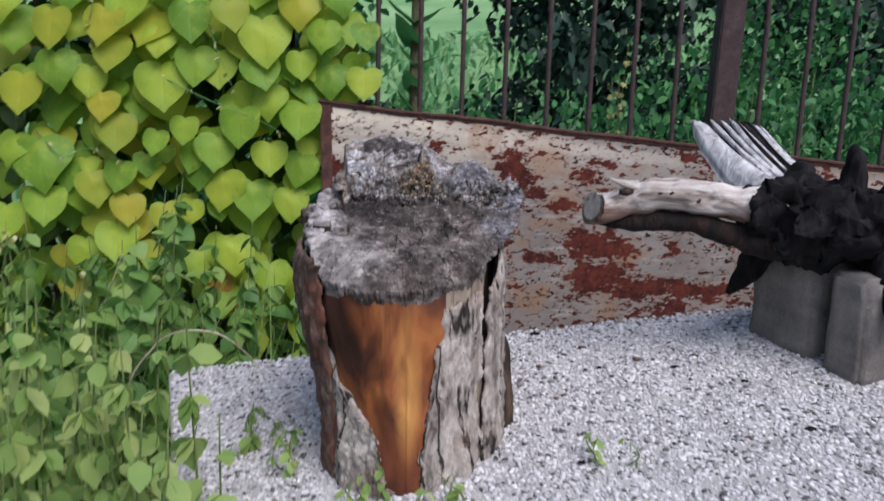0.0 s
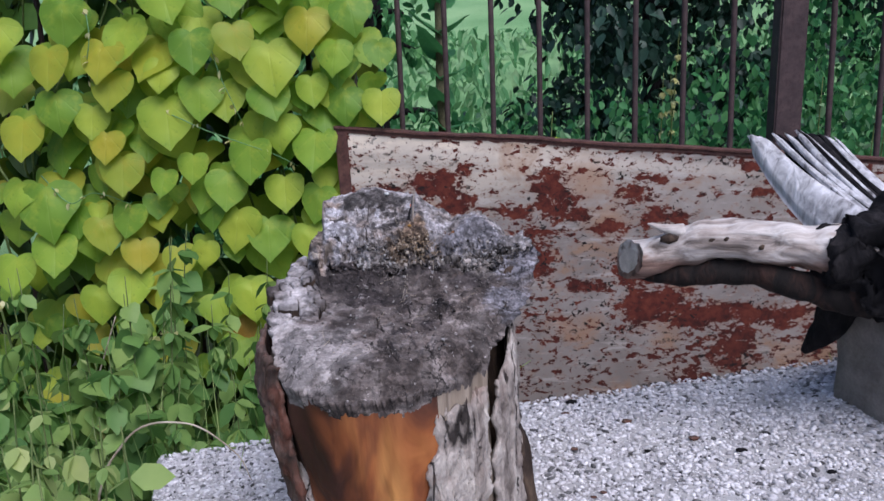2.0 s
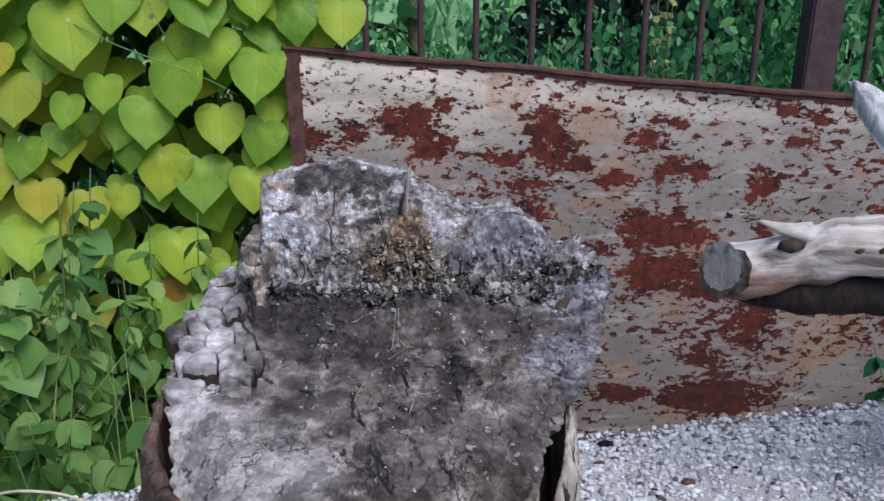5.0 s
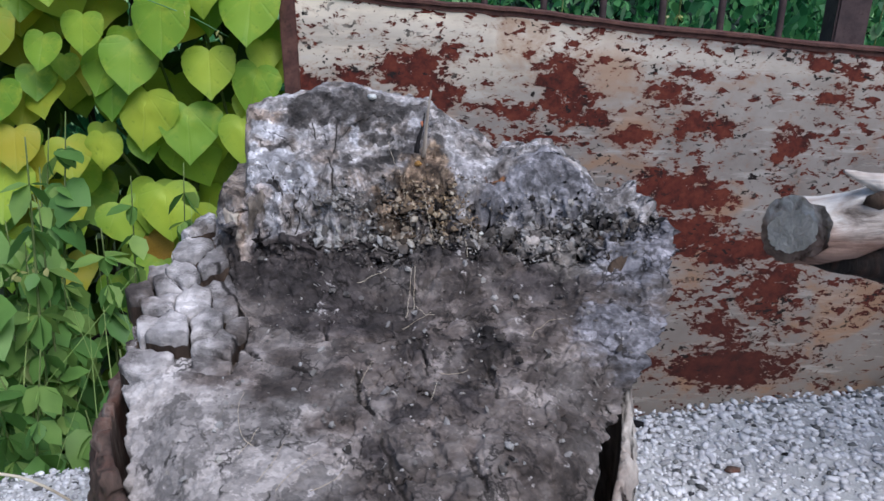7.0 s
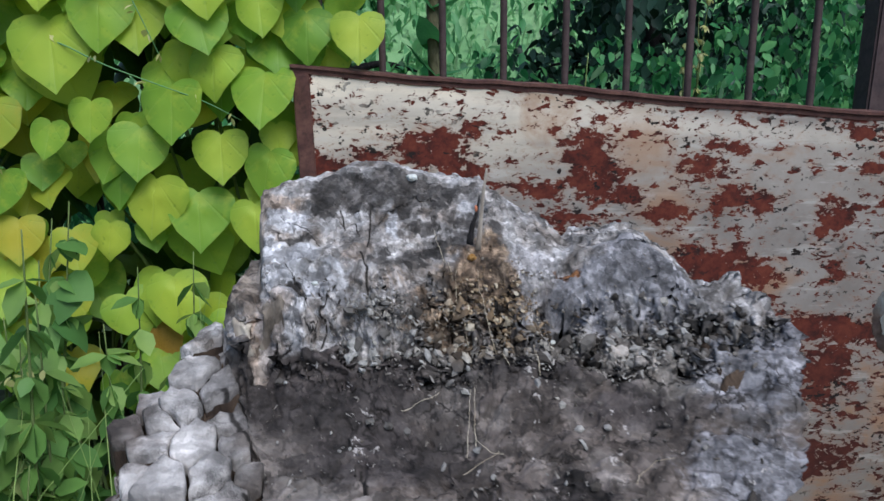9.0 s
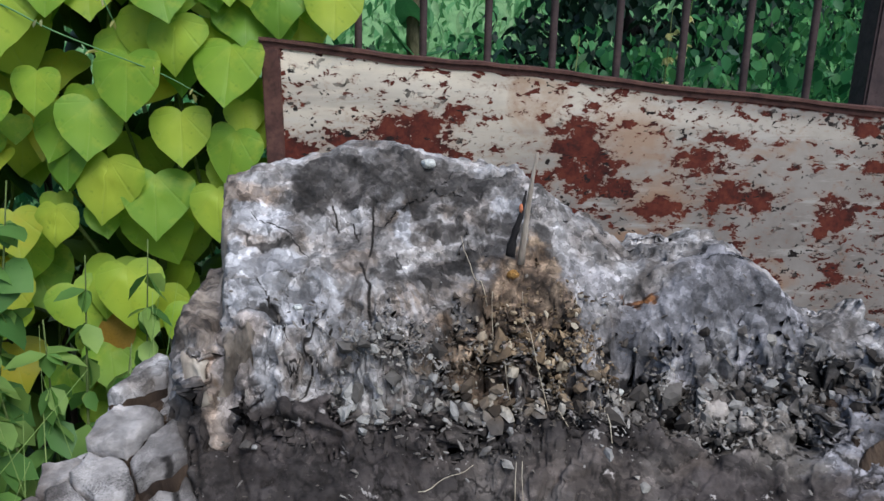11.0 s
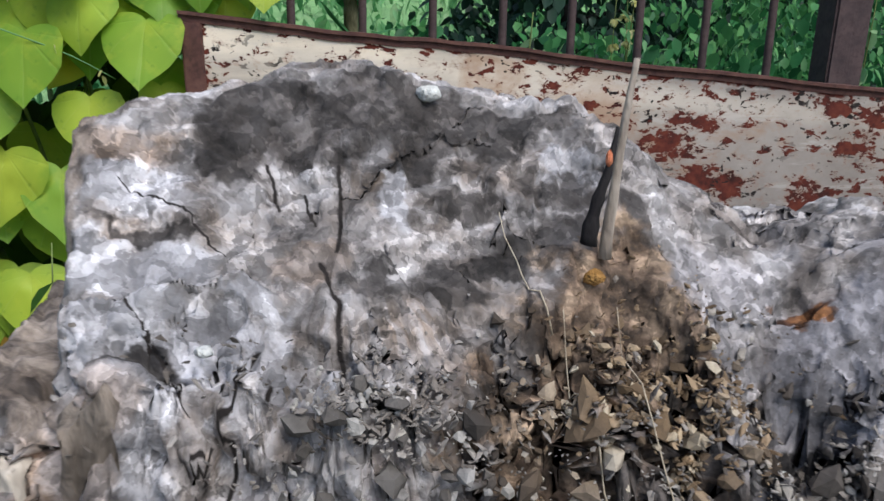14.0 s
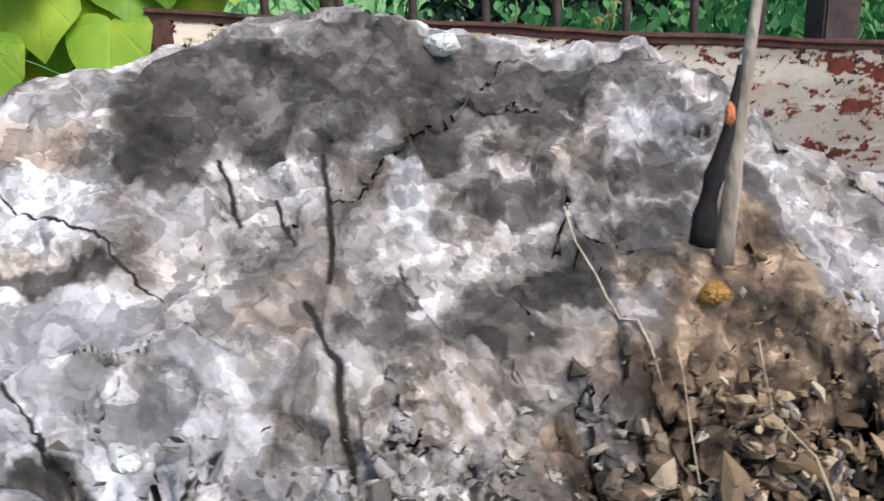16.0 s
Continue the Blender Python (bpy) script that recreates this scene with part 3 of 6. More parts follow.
# darker copy of the vine leaf, colouring in the shade of the gaps
VINE_BACK = leaf_material("vine_leaf_painted_shade", (0.018, 0.050, 0.008), (0.050, 0.115, 0.014), (0.14, 0.19, 0.02), 0.25, veins=False, per_island=True)
WEED = leaf_material("weed_leaf", (0.23, 0.37, 0.11), (0.35, 0.50, 0.15), (0.54, 0.61, 0.24), 0.5, veins=False, per_island=True)
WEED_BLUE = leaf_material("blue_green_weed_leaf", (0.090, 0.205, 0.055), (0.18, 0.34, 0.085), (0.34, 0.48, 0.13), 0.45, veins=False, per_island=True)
DEAD = leaf_material("dead_leaf", (0.30, 0.13, 0.02), (0.40, 0.20, 0.03), (0.45, 0.26, 0.04), 0.35, veins=False)
SHRUB = leaf_material("shrub_leaf", (0.018, 0.085, 0.032), (0.050, 0.215, 0.070), (0.17, 0.42, 0.14), 0.4, False, True)
DARK_TREE = leaf_material("dark_tree_leaf", (0.006, 0.022, 0.014), (0.012, 0.042, 0.026), (0.05, 0.10, 0.07), 0.12, False, True)
LIGHT_GRASS = leaf_material("meadow_blade", (0.09, 0.26, 0.10), (0.17, 0.38, 0.16), (0.32, 0.48, 0.25), 0.4, False, True)
STALK = bark("brown_stalk", (0.05, 0.05, 0.025), (0.11, 0.10, 0.055), (0.19, 0.17, 0.10))
STEM = bark("green_stem", (0.06, 0.09, 0.03), (0.12, 0.17, 0.05), (0.22, 0.26, 0.10))
SLAB = concrete("cement_mortar", (0.34, 0.33, 0.33), (0.56, 0.545, 0.54))
BLOCK = concrete("grey_concrete", (0.14, 0.125, 0.114), (0.30, 0.272, 0.25), 25.0, 260.0)
PEBBLE = pebble_material()
BONE = bleached("bleached_wood", (0.10, 0.075, 0.062), (0.42, 0.36, 0.325), (0.70, 0.66, 0.63), (0.06, 1, 1), 0.533)
FAN = bleached("bleached_splinters", (0.10, 0.095, 0.10), (0.42, 0.41, 0.42), (0.68, 0.67, 0.69), (1, 1, 0.15))
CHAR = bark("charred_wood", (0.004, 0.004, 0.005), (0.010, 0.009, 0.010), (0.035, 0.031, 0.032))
CHAR.node_tree.nodes["Principled BSDF"].inputs["Specular IOR Level"].default_value = 0.15
SOIL = soil()
# near-black wood that also paints shade into the split and cracks
INNER = bark("dark_wood_and_gap_shade", (0.012, 0.008, 0.006), (0.04, 0.025, 0.018), (0.12, 0.08, 0.055))
TAN = split_wood_tan()
STRAW = bleached("dry_straw", (0.22, 0.17, 0.12), (0.38, 0.31, 0.23), (0.54, 0.47, 0.37))
CHIP_WHITE = concrete("white_chip", (0.62, 0.62, 0.60), (0.80, 0.80, 0.78), 60, 500)
OCHRE = concrete("ochre_crumb", (0.30, 0.14, 0.03), (0.48, 0.27, 0.09), 200, 900)
CHIP_RED = concrete("red_chip", (0.50, 0.13, 0.06), (0.62, 0.24, 0.13), 60, 500)
ROT = bleached("brown_rotten_wood", (0.030, 0.020, 0.014), (0.125, 0.082, 0.048), (0.30, 0.215, 0.14), (1, 1, 1))
CRUMB = bleached("wood_crumbs", (0.03, 0.024, 0.02), (0.11, 0.092, 0.08), (0.34, 0.31, 0.29), (1, 1, 1))
FRAGMENT = fragments()
RED_UNDERSIDE = bark("charred_red_wood", (0.005, 0.004, 0.004), (0.010, 0.007, 0.006), (0.045, 0.021, 0.015))
CUT_END = concrete("grey_cut_wood", (0.44, 0.385, 0.34), (0.66, 0.59, 0.53), 70.0, 500.0)
BROKEN = bleached("pale_broken_wood", (0.035, 0.026, 0.020), (0.22, 0.18, 0.15), (0.50, 0.44, 0.38), (1, 1, 0.2))
PETAL = leaf_material("pale_yellow_petal", (0.55, 0.52, 0.20), (0.66, 0.62, 0.26), (0.72, 0.68, 0.40), 0.4, False, True)


# ---- building helpers ----
def mesh(name, verts, faces, mat, smooth=True):
    me = bpy.data.meshes.new(name)
    me.from_pydata([tuple(v) for v in verts], [], [tuple(f) for f in faces])
    me.materials.append(mat)
    if smooth:
        me.shade_smooth()
    me.update()
    return me


def part(name, me, parent=None, label="", place=None):
    ob = new(name, me)
    if parent:
        ob.parent = parent
    if place:
        ob.matrix_basis = place
    return tagged(ob, label)


def thing(name, label, category, at=(0, 0, 0), group="", kind=""):
    ob = new(name)
    ob.location = at
    return tagged(ob, label, category, group, kind)


def joined(pieces):
    """Several (verts, faces) as one."""
    vs, fs, k = [], [], 0
    for v, f in pieces:
        vs += [tuple(p) for p in v]
        fs += [tuple(i + k for i in q) for q in f]
        k += len(v)
    return vs, fs


def n3(x, y, z, s, seed=0.0):
    return noise.noise(Vector((x * s + seed, y * s + seed * 1.7, z * s - seed)))


def tube(points, radii, segs=10, rough=0.0, scale=40.0, seed=0.0, squash=1.0):
    """A tapered, knobbly tube along a line of points, closed at both ends."""
    pts = [Vector(p) for p in points]
    verts, faces = [], []
    side = Vector((0, 0, 1)).cross(pts[1] - pts[0])
    if side.length < 1e-6:
        side = Vector((1, 0, 0))
    side.normalize()
    for i, p in enumerate(pts):
        d = (pts[min(i + 1, len(pts) - 1)] - pts[max(i - 1, 0)]).normalized()
        side = (side - d * side.dot(d)).normalized()
        up = d.cross(side)
        for k in range(segs):
            a = 2 * math.pi * k / segs
            q = side * math.cos(a) + up * math.sin(a) * squash
            r = radii[i]
            if rough:
                w = p + q * r
                r *= 1 + rough * n3(*w, scale, seed)
            verts.append(p + q * r)
    for i in range(len(pts) - 1):
        for k in range(segs):
            a, b = i * segs + k, i * segs + (k + 1) % segs
            faces.append((a, b, b + segs, a + segs))
    faces.append(tuple(range(segs - 1, -1, -1)))
    faces.append(tuple(range(len(verts) - segs, len(verts))))
    return verts, faces


def smooth_line(points, n):
    """n points on a smooth curve through the given ones."""
    p = [Vector(q) for q in points]
    p = [p[0] * 2 - p[1]] + p + [p[-1] * 2 - p[-2]]
    out = []
    for i in range(n):
        u = i / (n - 1) * (len(p) - 3)
        k = min(int(u), len(p) - 4)
        t = u - k
        a, b, c, d = p[k : k + 4]
        out.append(0.5 * ((2 * b) + (c - a) * t + (2 * a - 5 * b + 4 * c - d) * t * t + (3 * b - a - 3 * c + d) * t**3))
    return out


def lerp(v, xs, ys):
    return float(np.interp(v, xs, ys))


def box(x0, x1, y0, y1, z0, z1, bevel=0.003, cuts=0, rough=0.0, seed=0.0):
    bm = bmesh.new()
    bmesh.ops.create_cube(bm, size=1)
    for v in bm.verts:
        v.co = Vector(((x0 + x1) / 2 + v.co.x * (x1 - x0), (y0 + y1) / 2 + v.co.y * (y1 - y0), (z0 + z1) / 2 + v.co.z * (z1 - z0)))
    if bevel:
        bmesh.ops.bevel(bm, geom=bm.edges[:], offset=bevel, segments=2, affect="EDGES")
    if cuts:
        bmesh.ops.subdivide_edges(bm, edges=[e for e in bm.edges if e.calc_length() > 0.03], cuts=cuts, use_grid_fill=True)
    if rough:
        for v in bm.verts:
            v.co += Vector((n3(*v.co, 30, seed), n3(*v.co, 30, seed + 5), n3(*v.co, 30, seed + 9))) * rough
    bm.verts.ensure_lookup_table()
    bm.verts.index_update()
    out = [v.co.copy() for v in bm.verts], [[v.index for v in f.verts] for f in bm.faces]
    bm.free()
    return out


# ---- ground ----
GROUND = -0.30


def ground_z(x, y):
    rise = max(0.0, y - 5.0)
    return GROUND + (0.27 * rise if rise < 14 else 0.27 * 14 + 0.02 * (rise - 14))


def build_ground():
    xs = [-2000, -400, -80, -30, -14, -8, -5, -3.5, -2.5, -1.5, -0.75, 0, 0.75, 1.5, 2.5, 3.5, 5, 8, 14, 30, 80, 400, 2000]
    ys = [-2000, -400, -60, -15, -6, -3, -1.5, 0, 1, 2, 3, 4, 5, 6, 7, 9, 11, 14, 19, 30, 80, 400, 2000]
    vs = [(x, y, ground_z(x, y) + 0.02 * n3(x, y, 0, 0.8)) for y in ys for x in xs]
    w = len(xs)
    fs = [(j * w + i, j * w + i + 1, (j + 1) * w + i + 1, (j + 1) * w + i) for j in range(len(ys) - 1) for i in range(w - 1)]
    tagged(part("ground", mesh("ground", vs, fs, SOIL)), "dark soil and grass rising to a pale green meadow", "ground", kind="structure")


build_ground()


# ---- concrete slab with a pebble-dash top ----
def slab_z(x, y):
    return 0.303 + 0.13 * (x - 0.2125) + 0.10 * (y - 1.0625)


def slab_left(y):
    """The slanting left end of the slab."""
    return -0.39 + 0.36 * (1.10 - max(y, 0.55))


def build_slab():
    x0, x1, y0, y1 = -0.36, 1.6, -0.5, 1.178
    nx, ny = 130, 100
    edge = lambda x: y1 + 0.006 * n3(x, 0, 0, 9) + 0.004 * n3(x, 0, 0, 40)
    vs, fs = [], []
    for j in range(ny + 1):
        for i in range(nx + 1):
            v = j / ny
            xl = slab_left(y0 + (y1 - y0) * v)
            x = xl + (x1 - xl) * i / nx
            y = y0 + (edge(x) - y0) * v
            z = slab_z(x, y) + 0.003 * n3(x, y, 0, 12) + 0.0015 * n3(x, y, 0, 60)
            if j == ny:
                z -= 0.006
            vs.append((x, y, z))
    w = nx + 1
    for j in range(ny):
        for i in range(nx):
            a = j * w + i
            fs.append((a, a + 1, a + w + 1, a + w))
    rim = [i for i in range(w)] + [(j * w + nx) for j in range(1, ny + 1)] + [ny * w + i for i in range(nx - 1, -1, -1)] + [j * w for j in range(ny - 1, 0, -1)]
    k = len(vs)
    for r in rim:
        vs.append((vs[r][0], vs[r][1], GROUND - 0.02))
    for a in range(len(rim)):
        b = (a + 1) % len(rim)
        fs.append((rim[b], rim[a], k + a, k + b))
    slab = part("concrete_slab", mesh("concrete_slab", vs, fs, SLAB))
    tagged(slab, "sloping concrete slab with a coarse grey pebble-dash top", "slab", kind="structure")
    # pebbles half sunk in the mortar
    rng = np.random.default_rng(4)
    base, bf = pebble_shape()
    pv, pf = [], []
    spots = 0
    for _ in range(46000):
        x, y = rng.uniform(-0.41, 0.62), rng.uniform(0.68, 1.176)
        if x < slab_left(y) + 0.004 or (x + 0.022) ** 2 + (y - 0.895) ** 2 < 0.10**2:
            continue
        s = 0.0008 + 0.0024 * rng.random() ** 3
        a, t = rng.uniform(0, 6.28), rng.uniform(1.0, 2.4)
        ca, sa = math.cos(a), math.sin(a)
        z = slab_z(x, y) + 0.003 * n3(x, y, 0, 12)
        q = base * np.array([s * t, s, s * 0.75])
        k = len(pv)
        for u in q:
            pv.append((x + u[0] * ca - u[1] * sa, y + u[0] * sa + u[1] * ca, z + u[2] + s * 0.15))
        pf += [tuple(i + k for i in f) for f in bf]
    tagged(part("pebbles", mesh("pebbles", pv, pf, PEBBLE), slab), kind="stuff")


def pebble_shape():
    g = (1 + 5**0.5) / 2
    v = np.array([(-1, g, 0), (1, g, 0), (-1, -g, 0), (1, -g, 0), (0, -1, g), (0, 1, g), (0, -1, -g), (0, 1, -g), (g, 0, -1), (g, 0, 1), (-g, 0, -1), (-g, 0, 1)], float) / (1 + g * g) ** 0.5
    f = [(0, 11, 5), (0, 5, 1), (0, 1, 7), (0, 7, 10), (0, 10, 11), (1, 5, 9), (5, 11, 4), (11, 10, 2), (10, 7, 6), (7, 1, 8), (3, 9, 4), (3, 4, 2), (3, 2, 6), (3, 6, 8), (3, 8, 9), (4, 9, 5), (2, 4, 11), (6, 2, 10), (8, 6, 7), (9, 8, 1)]
    return v, f


build_slab()


# ---- tree stump ----
SC = (-0.022, 0.895)
S_ANG = [-158, -133, -103, -90, -71, -44, -29, -14, 0, 6, 13, 23, 39, 58, 80, 106, 127, 136, 146, 156, 180, 190, 202]
S_RAD = [0.117, 0.126, 0.121, 0.112, 0.104, 0.098, 0.094, 0.094, 0.110, 0.121, 0.129, 0.141, 0.144, 0.136, 0.127, 0.135, 0.148, 0.138, 0.140, 0.134, 0.124, 0.120, 0.117]


def stump_r(deg):
    d = (deg + 158) % 360 - 158
    return lerp(d, S_ANG, S_RAD)


def soft(v, a, b):
    t = min(1.0, max(0.0, (v - a) / (b - a)))
    return t * t * (3 - 2 * t)


def crack_depth(x, y):
    d = 0.0
    wob = 0.0004 * n3(x, y, 0, 160, 3)
    for x0, y0, x1, y1, w, dep in CRACKS:
        ux, uy = x1 - x0, y1 - y0
        L = ux * ux + uy * uy
        t = min(1.0, max(0.0, ((x - x0) * ux + (y - y0) * uy) / L))
        e = math.hypot(x - x0 - ux * t + wob, y - y0 - uy * t + wob)
        if e < 3 * w:
            d = max(d, (0.12 if y > 0.953 else 0.4) * dep * math.exp(-((e / w) ** 2)) * (0.4 + 0.6 * math.sin(math.pi * (0.1 + 0.8 * t))))
    return d


def fissure(x, y, scale, seed):
    """Depth 0 to 1 along the joints of a cracked, cubical surface."""
    d = noise.voronoi(Vector((x * scale + seed, y * scale * 1.3, seed + 0.4 * n3(x, y, 0, 60, seed))))[0]
    return max(0.0, 1 - (d[1] - d[0]) / 0.22)


def blocks(x, y, scale, seed, gap):
    """A surface split into small blocks: a height from -0.5 to 0.5 for each, and how deep (0 to 1) the joint is."""
    p = Vector((x * scale + seed + 0.5 * n3(x, y, 0, 55, seed), y * scale * 1.15 + 0.5 * n3(x, y, 0, 55, seed + 4), seed))
    d, cells = noise.voronoi(p)
    return noise.cell(cells[0] * 7.3) - 0.5, max(0.0, 1 - (d[1] - d[0]) / gap)


def mound(x, y, cx, cy, rx, ry):
    return math.exp(-(((x - cx) / rx) ** 2) - ((y - cy) / ry) ** 2)


def stump_top(x, y):
    main = 0.517 + 0.28 * (y - 0.89)
    main += 0.012 * soft(x, -0.09, -0.13) * soft(y, 0.84, 0.93)
    main -= 0.020 * soft(x, 0.02, 0.08) * soft(y, 0.91, 0.86)
    main += 0.010 * soft(x, 0.075, 0.10) * soft(y, 0.90, 0.93)
    ang = math.degrees(math.atan2(y - SC[1], x - SC[0]))
    rr = math.hypot(x - SC[0], y - SC[1]) / stump_r(ang)
    front = soft(y, 0.87, 0.80)
    main -= (0.006 + 0.012 * front) * soft(rr, 0.75, 1.0) ** 2
    # hollow before the block, with a ragged front edge and a sharp left one
    lip = lerp(x, [-0.125, -0.0917, -0.0746, -0.0684, -0.0347, -0.0144, 0.02], [0.912, 0.9018, 0.896, 0.8904, 0.8897, 0.8961, 0.915]) + 0.003 * n3(x, 0, 1, 60) + 0.002 * n3(x, 0, 1, 170)
    wall = lerp(y, [0.90, 0.9078, 0.9423, 0.9668], [-0.0925, -0.0958, -0.1139, -0.1247]) + 0.002 * n3(y, 0, 1, 90)
    main += 0.018 * soft(y, 0.916, 0.953) * soft(x, wall - 0.003, wall + 0.006)
    hollow = soft(y, lip - 0.0015, lip + 0.0015) * soft(x, wall - 0.001, wall + 0.002) * soft(x, 0.01, -0.03) * soft(y, 0.953, 0.938)
    main -= 0.007 * hollow
    main -= 0.005 * soft(y, 0.915, 0.935) * soft(x, 0.0, 0.02) * soft(x, 0.075, 0.062)
    step = 0.951 + 0.004 * n3(x, 0, 0, 45) + 0.001 * n3(x, 0, 0, 120) - 0.006 * soft(x, 0.05, 0.09)
    crest = lerp(x, [-0.113, -0.10, -0.087, -0.071, -0.059, -0.042, -0.026, -0.014, -0.004, 0.006, 0.016, 0.023, 0.031, 0.040, 0.050, 0.058, 0.068, 0.078, 0.09, 0.10], [0.599, 0.604, 0.607, 0.611, 0.612, 0.607, 0.605, 0.603, 0.595, 0.588, 0.583, 0.577, 0.579, 0.581, 0.583, 0.578, 0.569, 0.558, 0.546, 0.535])
    crest += 0.0016 * n3(x, 0, 3, 130) + 0.0006 * n3(x, 0, 3, 330)
    foot = lerp(x, [-0.12, -0.01, 0.02, 0.09], [0.560, 0.558, 0.546, 0.545])
    slope = lerp(x, [-0.1, 0.0, 0.04], [0.92, 0.90, 1.05])
    face = foot + (y - step) * slope + 0.012 * mound(x, y, 0.050, 0.976, 0.018, 0.013)
    # set-back layer on the paler half, brown groove, paler bit beside it, small hole, notch before the knob
    layer = lerp(x, [-0.1028, -0.0946, -0.0861, -0.0773], [0.9641, 0.9658, 0.9682, 0.9696]) + 0.0008 * n3(x, 0, 0, 200)
    face += 0.0045 * soft(y, layer + 0.0006, layer - 0.0006) * soft(x, -0.070, -0.076)
    face -= 0.0045 * mound(x, y, -0.0105, 0.970, 0.0055, 0.010)
    face += 0.0035 * mound(x, y, 0.0012, 0.9650, 0.008, 0.011)
    face -= 0.0050 * mound(x, y, 0.0215, 0.9748, 0.0060, 0.0018)
    face -= 0.0060 * mound(x, y, 0.0170, 0.9560, 0.0050, 0.0080)
    top = crest - 0.12 * max(0.0, y - 1.004)
    k = 0.0025
    block = -k * math.log(math.exp(-(face - 0.6) / k) + math.exp(-(top - 0.6) / k)) + 0.6
    edge = -0.1010 - 0.22 * (y - 0.945) + 0.0015 * n3(y, 0, 0, 110)
    block = main + (block - main) * soft(x, edge - 0.0022, edge + 0.0012)
    z = main + (max(block, main) - main) * soft(y, step - 0.002, step + 0.003)
    z -= 0.006 * math.exp(-(((y - step + 0.002) / 0.0025) ** 2)) * max(0.0, 0.4 + 1.2 * n3(x, y, 0, 60, 2))
    left = soft(x, wall + 0.0015, wall - 0.0015) * soft(y, 0.866, 0.872)
    if left > 0:
        z -= 0.0075 * left
    heap = soft(y, 0.934, 0.945) * soft(y, 0.956, 0.950) * soft(x, wall, wall + 0.006)
    if heap > 0:
        h, joint = blocks(x, y, 125, 6.0, 0.16)
        z += heap * (0.0022 * h - 0.0020 * joint)
    rubble = soft(x, -0.05, -0.02) * soft(y, 0.940, 0.952) * soft(y, 0.972, 0.960)
    if rubble > 0:
        h, joint = blocks(x, y, 165, 5.0, 0.2)
        z += rubble * (0.0045 * h - 0.0045 * joint)
    if y > step:
        h, joint = blocks(x, y, 88, 9.0, 0.10)
        z += (0.0016 * h - 0.0008 * joint) * lerp(x, [-0.08, -0.02], [0.25, 1.0]) * soft(y, step, step + 0.008)
    else:
        z -= 0.0022 * fissure(x, y, 42, 8.0) * soft(x, -0.05, -0.02)
    z -= 0.014 * mound(x, y, -0.1035, 0.9455, 0.0028, 0.006) + 0.010 * mound(x, y, -0.0060, 0.9530, 0.004, 0.004) + 0.008 * mound(x, y, -0.0290, 0.9515, 0.003, 0.003) + 0.008 * mound(x, y, 0.0150, 0.9570, 0.004, 0.007)
    return z - crack_depth(x, y)


def taper(deg, z):
    """The trunk draws in towards its foot on the left side."""
    d = (deg + 158) % 360 - 158
    return 0.032 * soft(z, 0.48, 0.26) * max(0.0, -math.cos(radians(d))) ** 0.7


def side_r(deg, z):
    a = radians(deg)
    r = stump_r(deg)
    flare = 0.010 * soft(z, 0.36, 0.23)
    rough = 0.006 * n3(math.cos(a), math.sin(a), z * 1.2, 5) + 0.003 * n3(math.cos(a) * 1.5, math.sin(a) * 1.5, z * 6, 5)
    d = (deg + 158) % 360 - 158
    split = 0.030 * soft(d, -27, -22) * soft(d, 70, 50) * max(soft(z, 0.36, 0.42), soft(d, 5, 20))
    return r * 0.965 + flare + rough * 0.8 - split - taper(deg, z)


def roughen(vs, nr, nt):
    """Moves the points of the end grain along their normals by fine noise: rubble by the step and on the block, smoother on the front plate."""
    P = np.array(vs[1:]).reshape(nr, nt, 3)
    dr = np.gradient(P, axis=0)
    dt = np.roll(P, -1, 1) - np.roll(P, 1, 1)
    N = np.cross(dr, dt)
    N /= np.linalg.norm(N, axis=2, keepdims=True) + 1e-12
    out = [vs[0]]
    for p, q in zip(P.reshape(-1, 3), N.reshape(-1, 3)):
        x, y, z = p
        low = y < 0.953
        calm = 0.7 if not low else 0.35 + 0.65 * max(soft(x, -0.07, -0.03), soft(y, 0.88, 0.90))
        heap = soft(y, 0.935, 0.948) * soft(y, 0.966, 0.956)
        d = (0.0018 * calm if low else 0.0006) * n3(x, y, z, 48, 6) + 0.0007 * calm * n3(x, y, z, 120, 7) + 0.0003 * n3(x, y, z, 330, 8)
        v = noise.voronoi(Vector((x * 120, y * 120, z * 120)) + Vector((n3(x, y, z, 80, 1), n3(x, y, z, 80, 2), 0)) * 0.6)
        d += (0.0012 * calm + 0.0026 * heap) * (noise.cell(v[1][0] * 7.3) - 0.5) - (0.0006 * calm + 0.0012 * heap) * max(0.0, 1 - (v[0][1] - v[0][0]) / 0.18)
        v = noise.voronoi(Vector((x * 260, y * 260, z * 260)) + Vector((n3(x, y, z, 170, 1), n3(x, y, z, 170, 2), 0)) * 0.5)
        d += (0.0007 * calm + 0.0008 * heap) * (noise.cell(v[1][0] * 5.1) - 0.5)
        out.append(tuple(p + q * d))
    return out


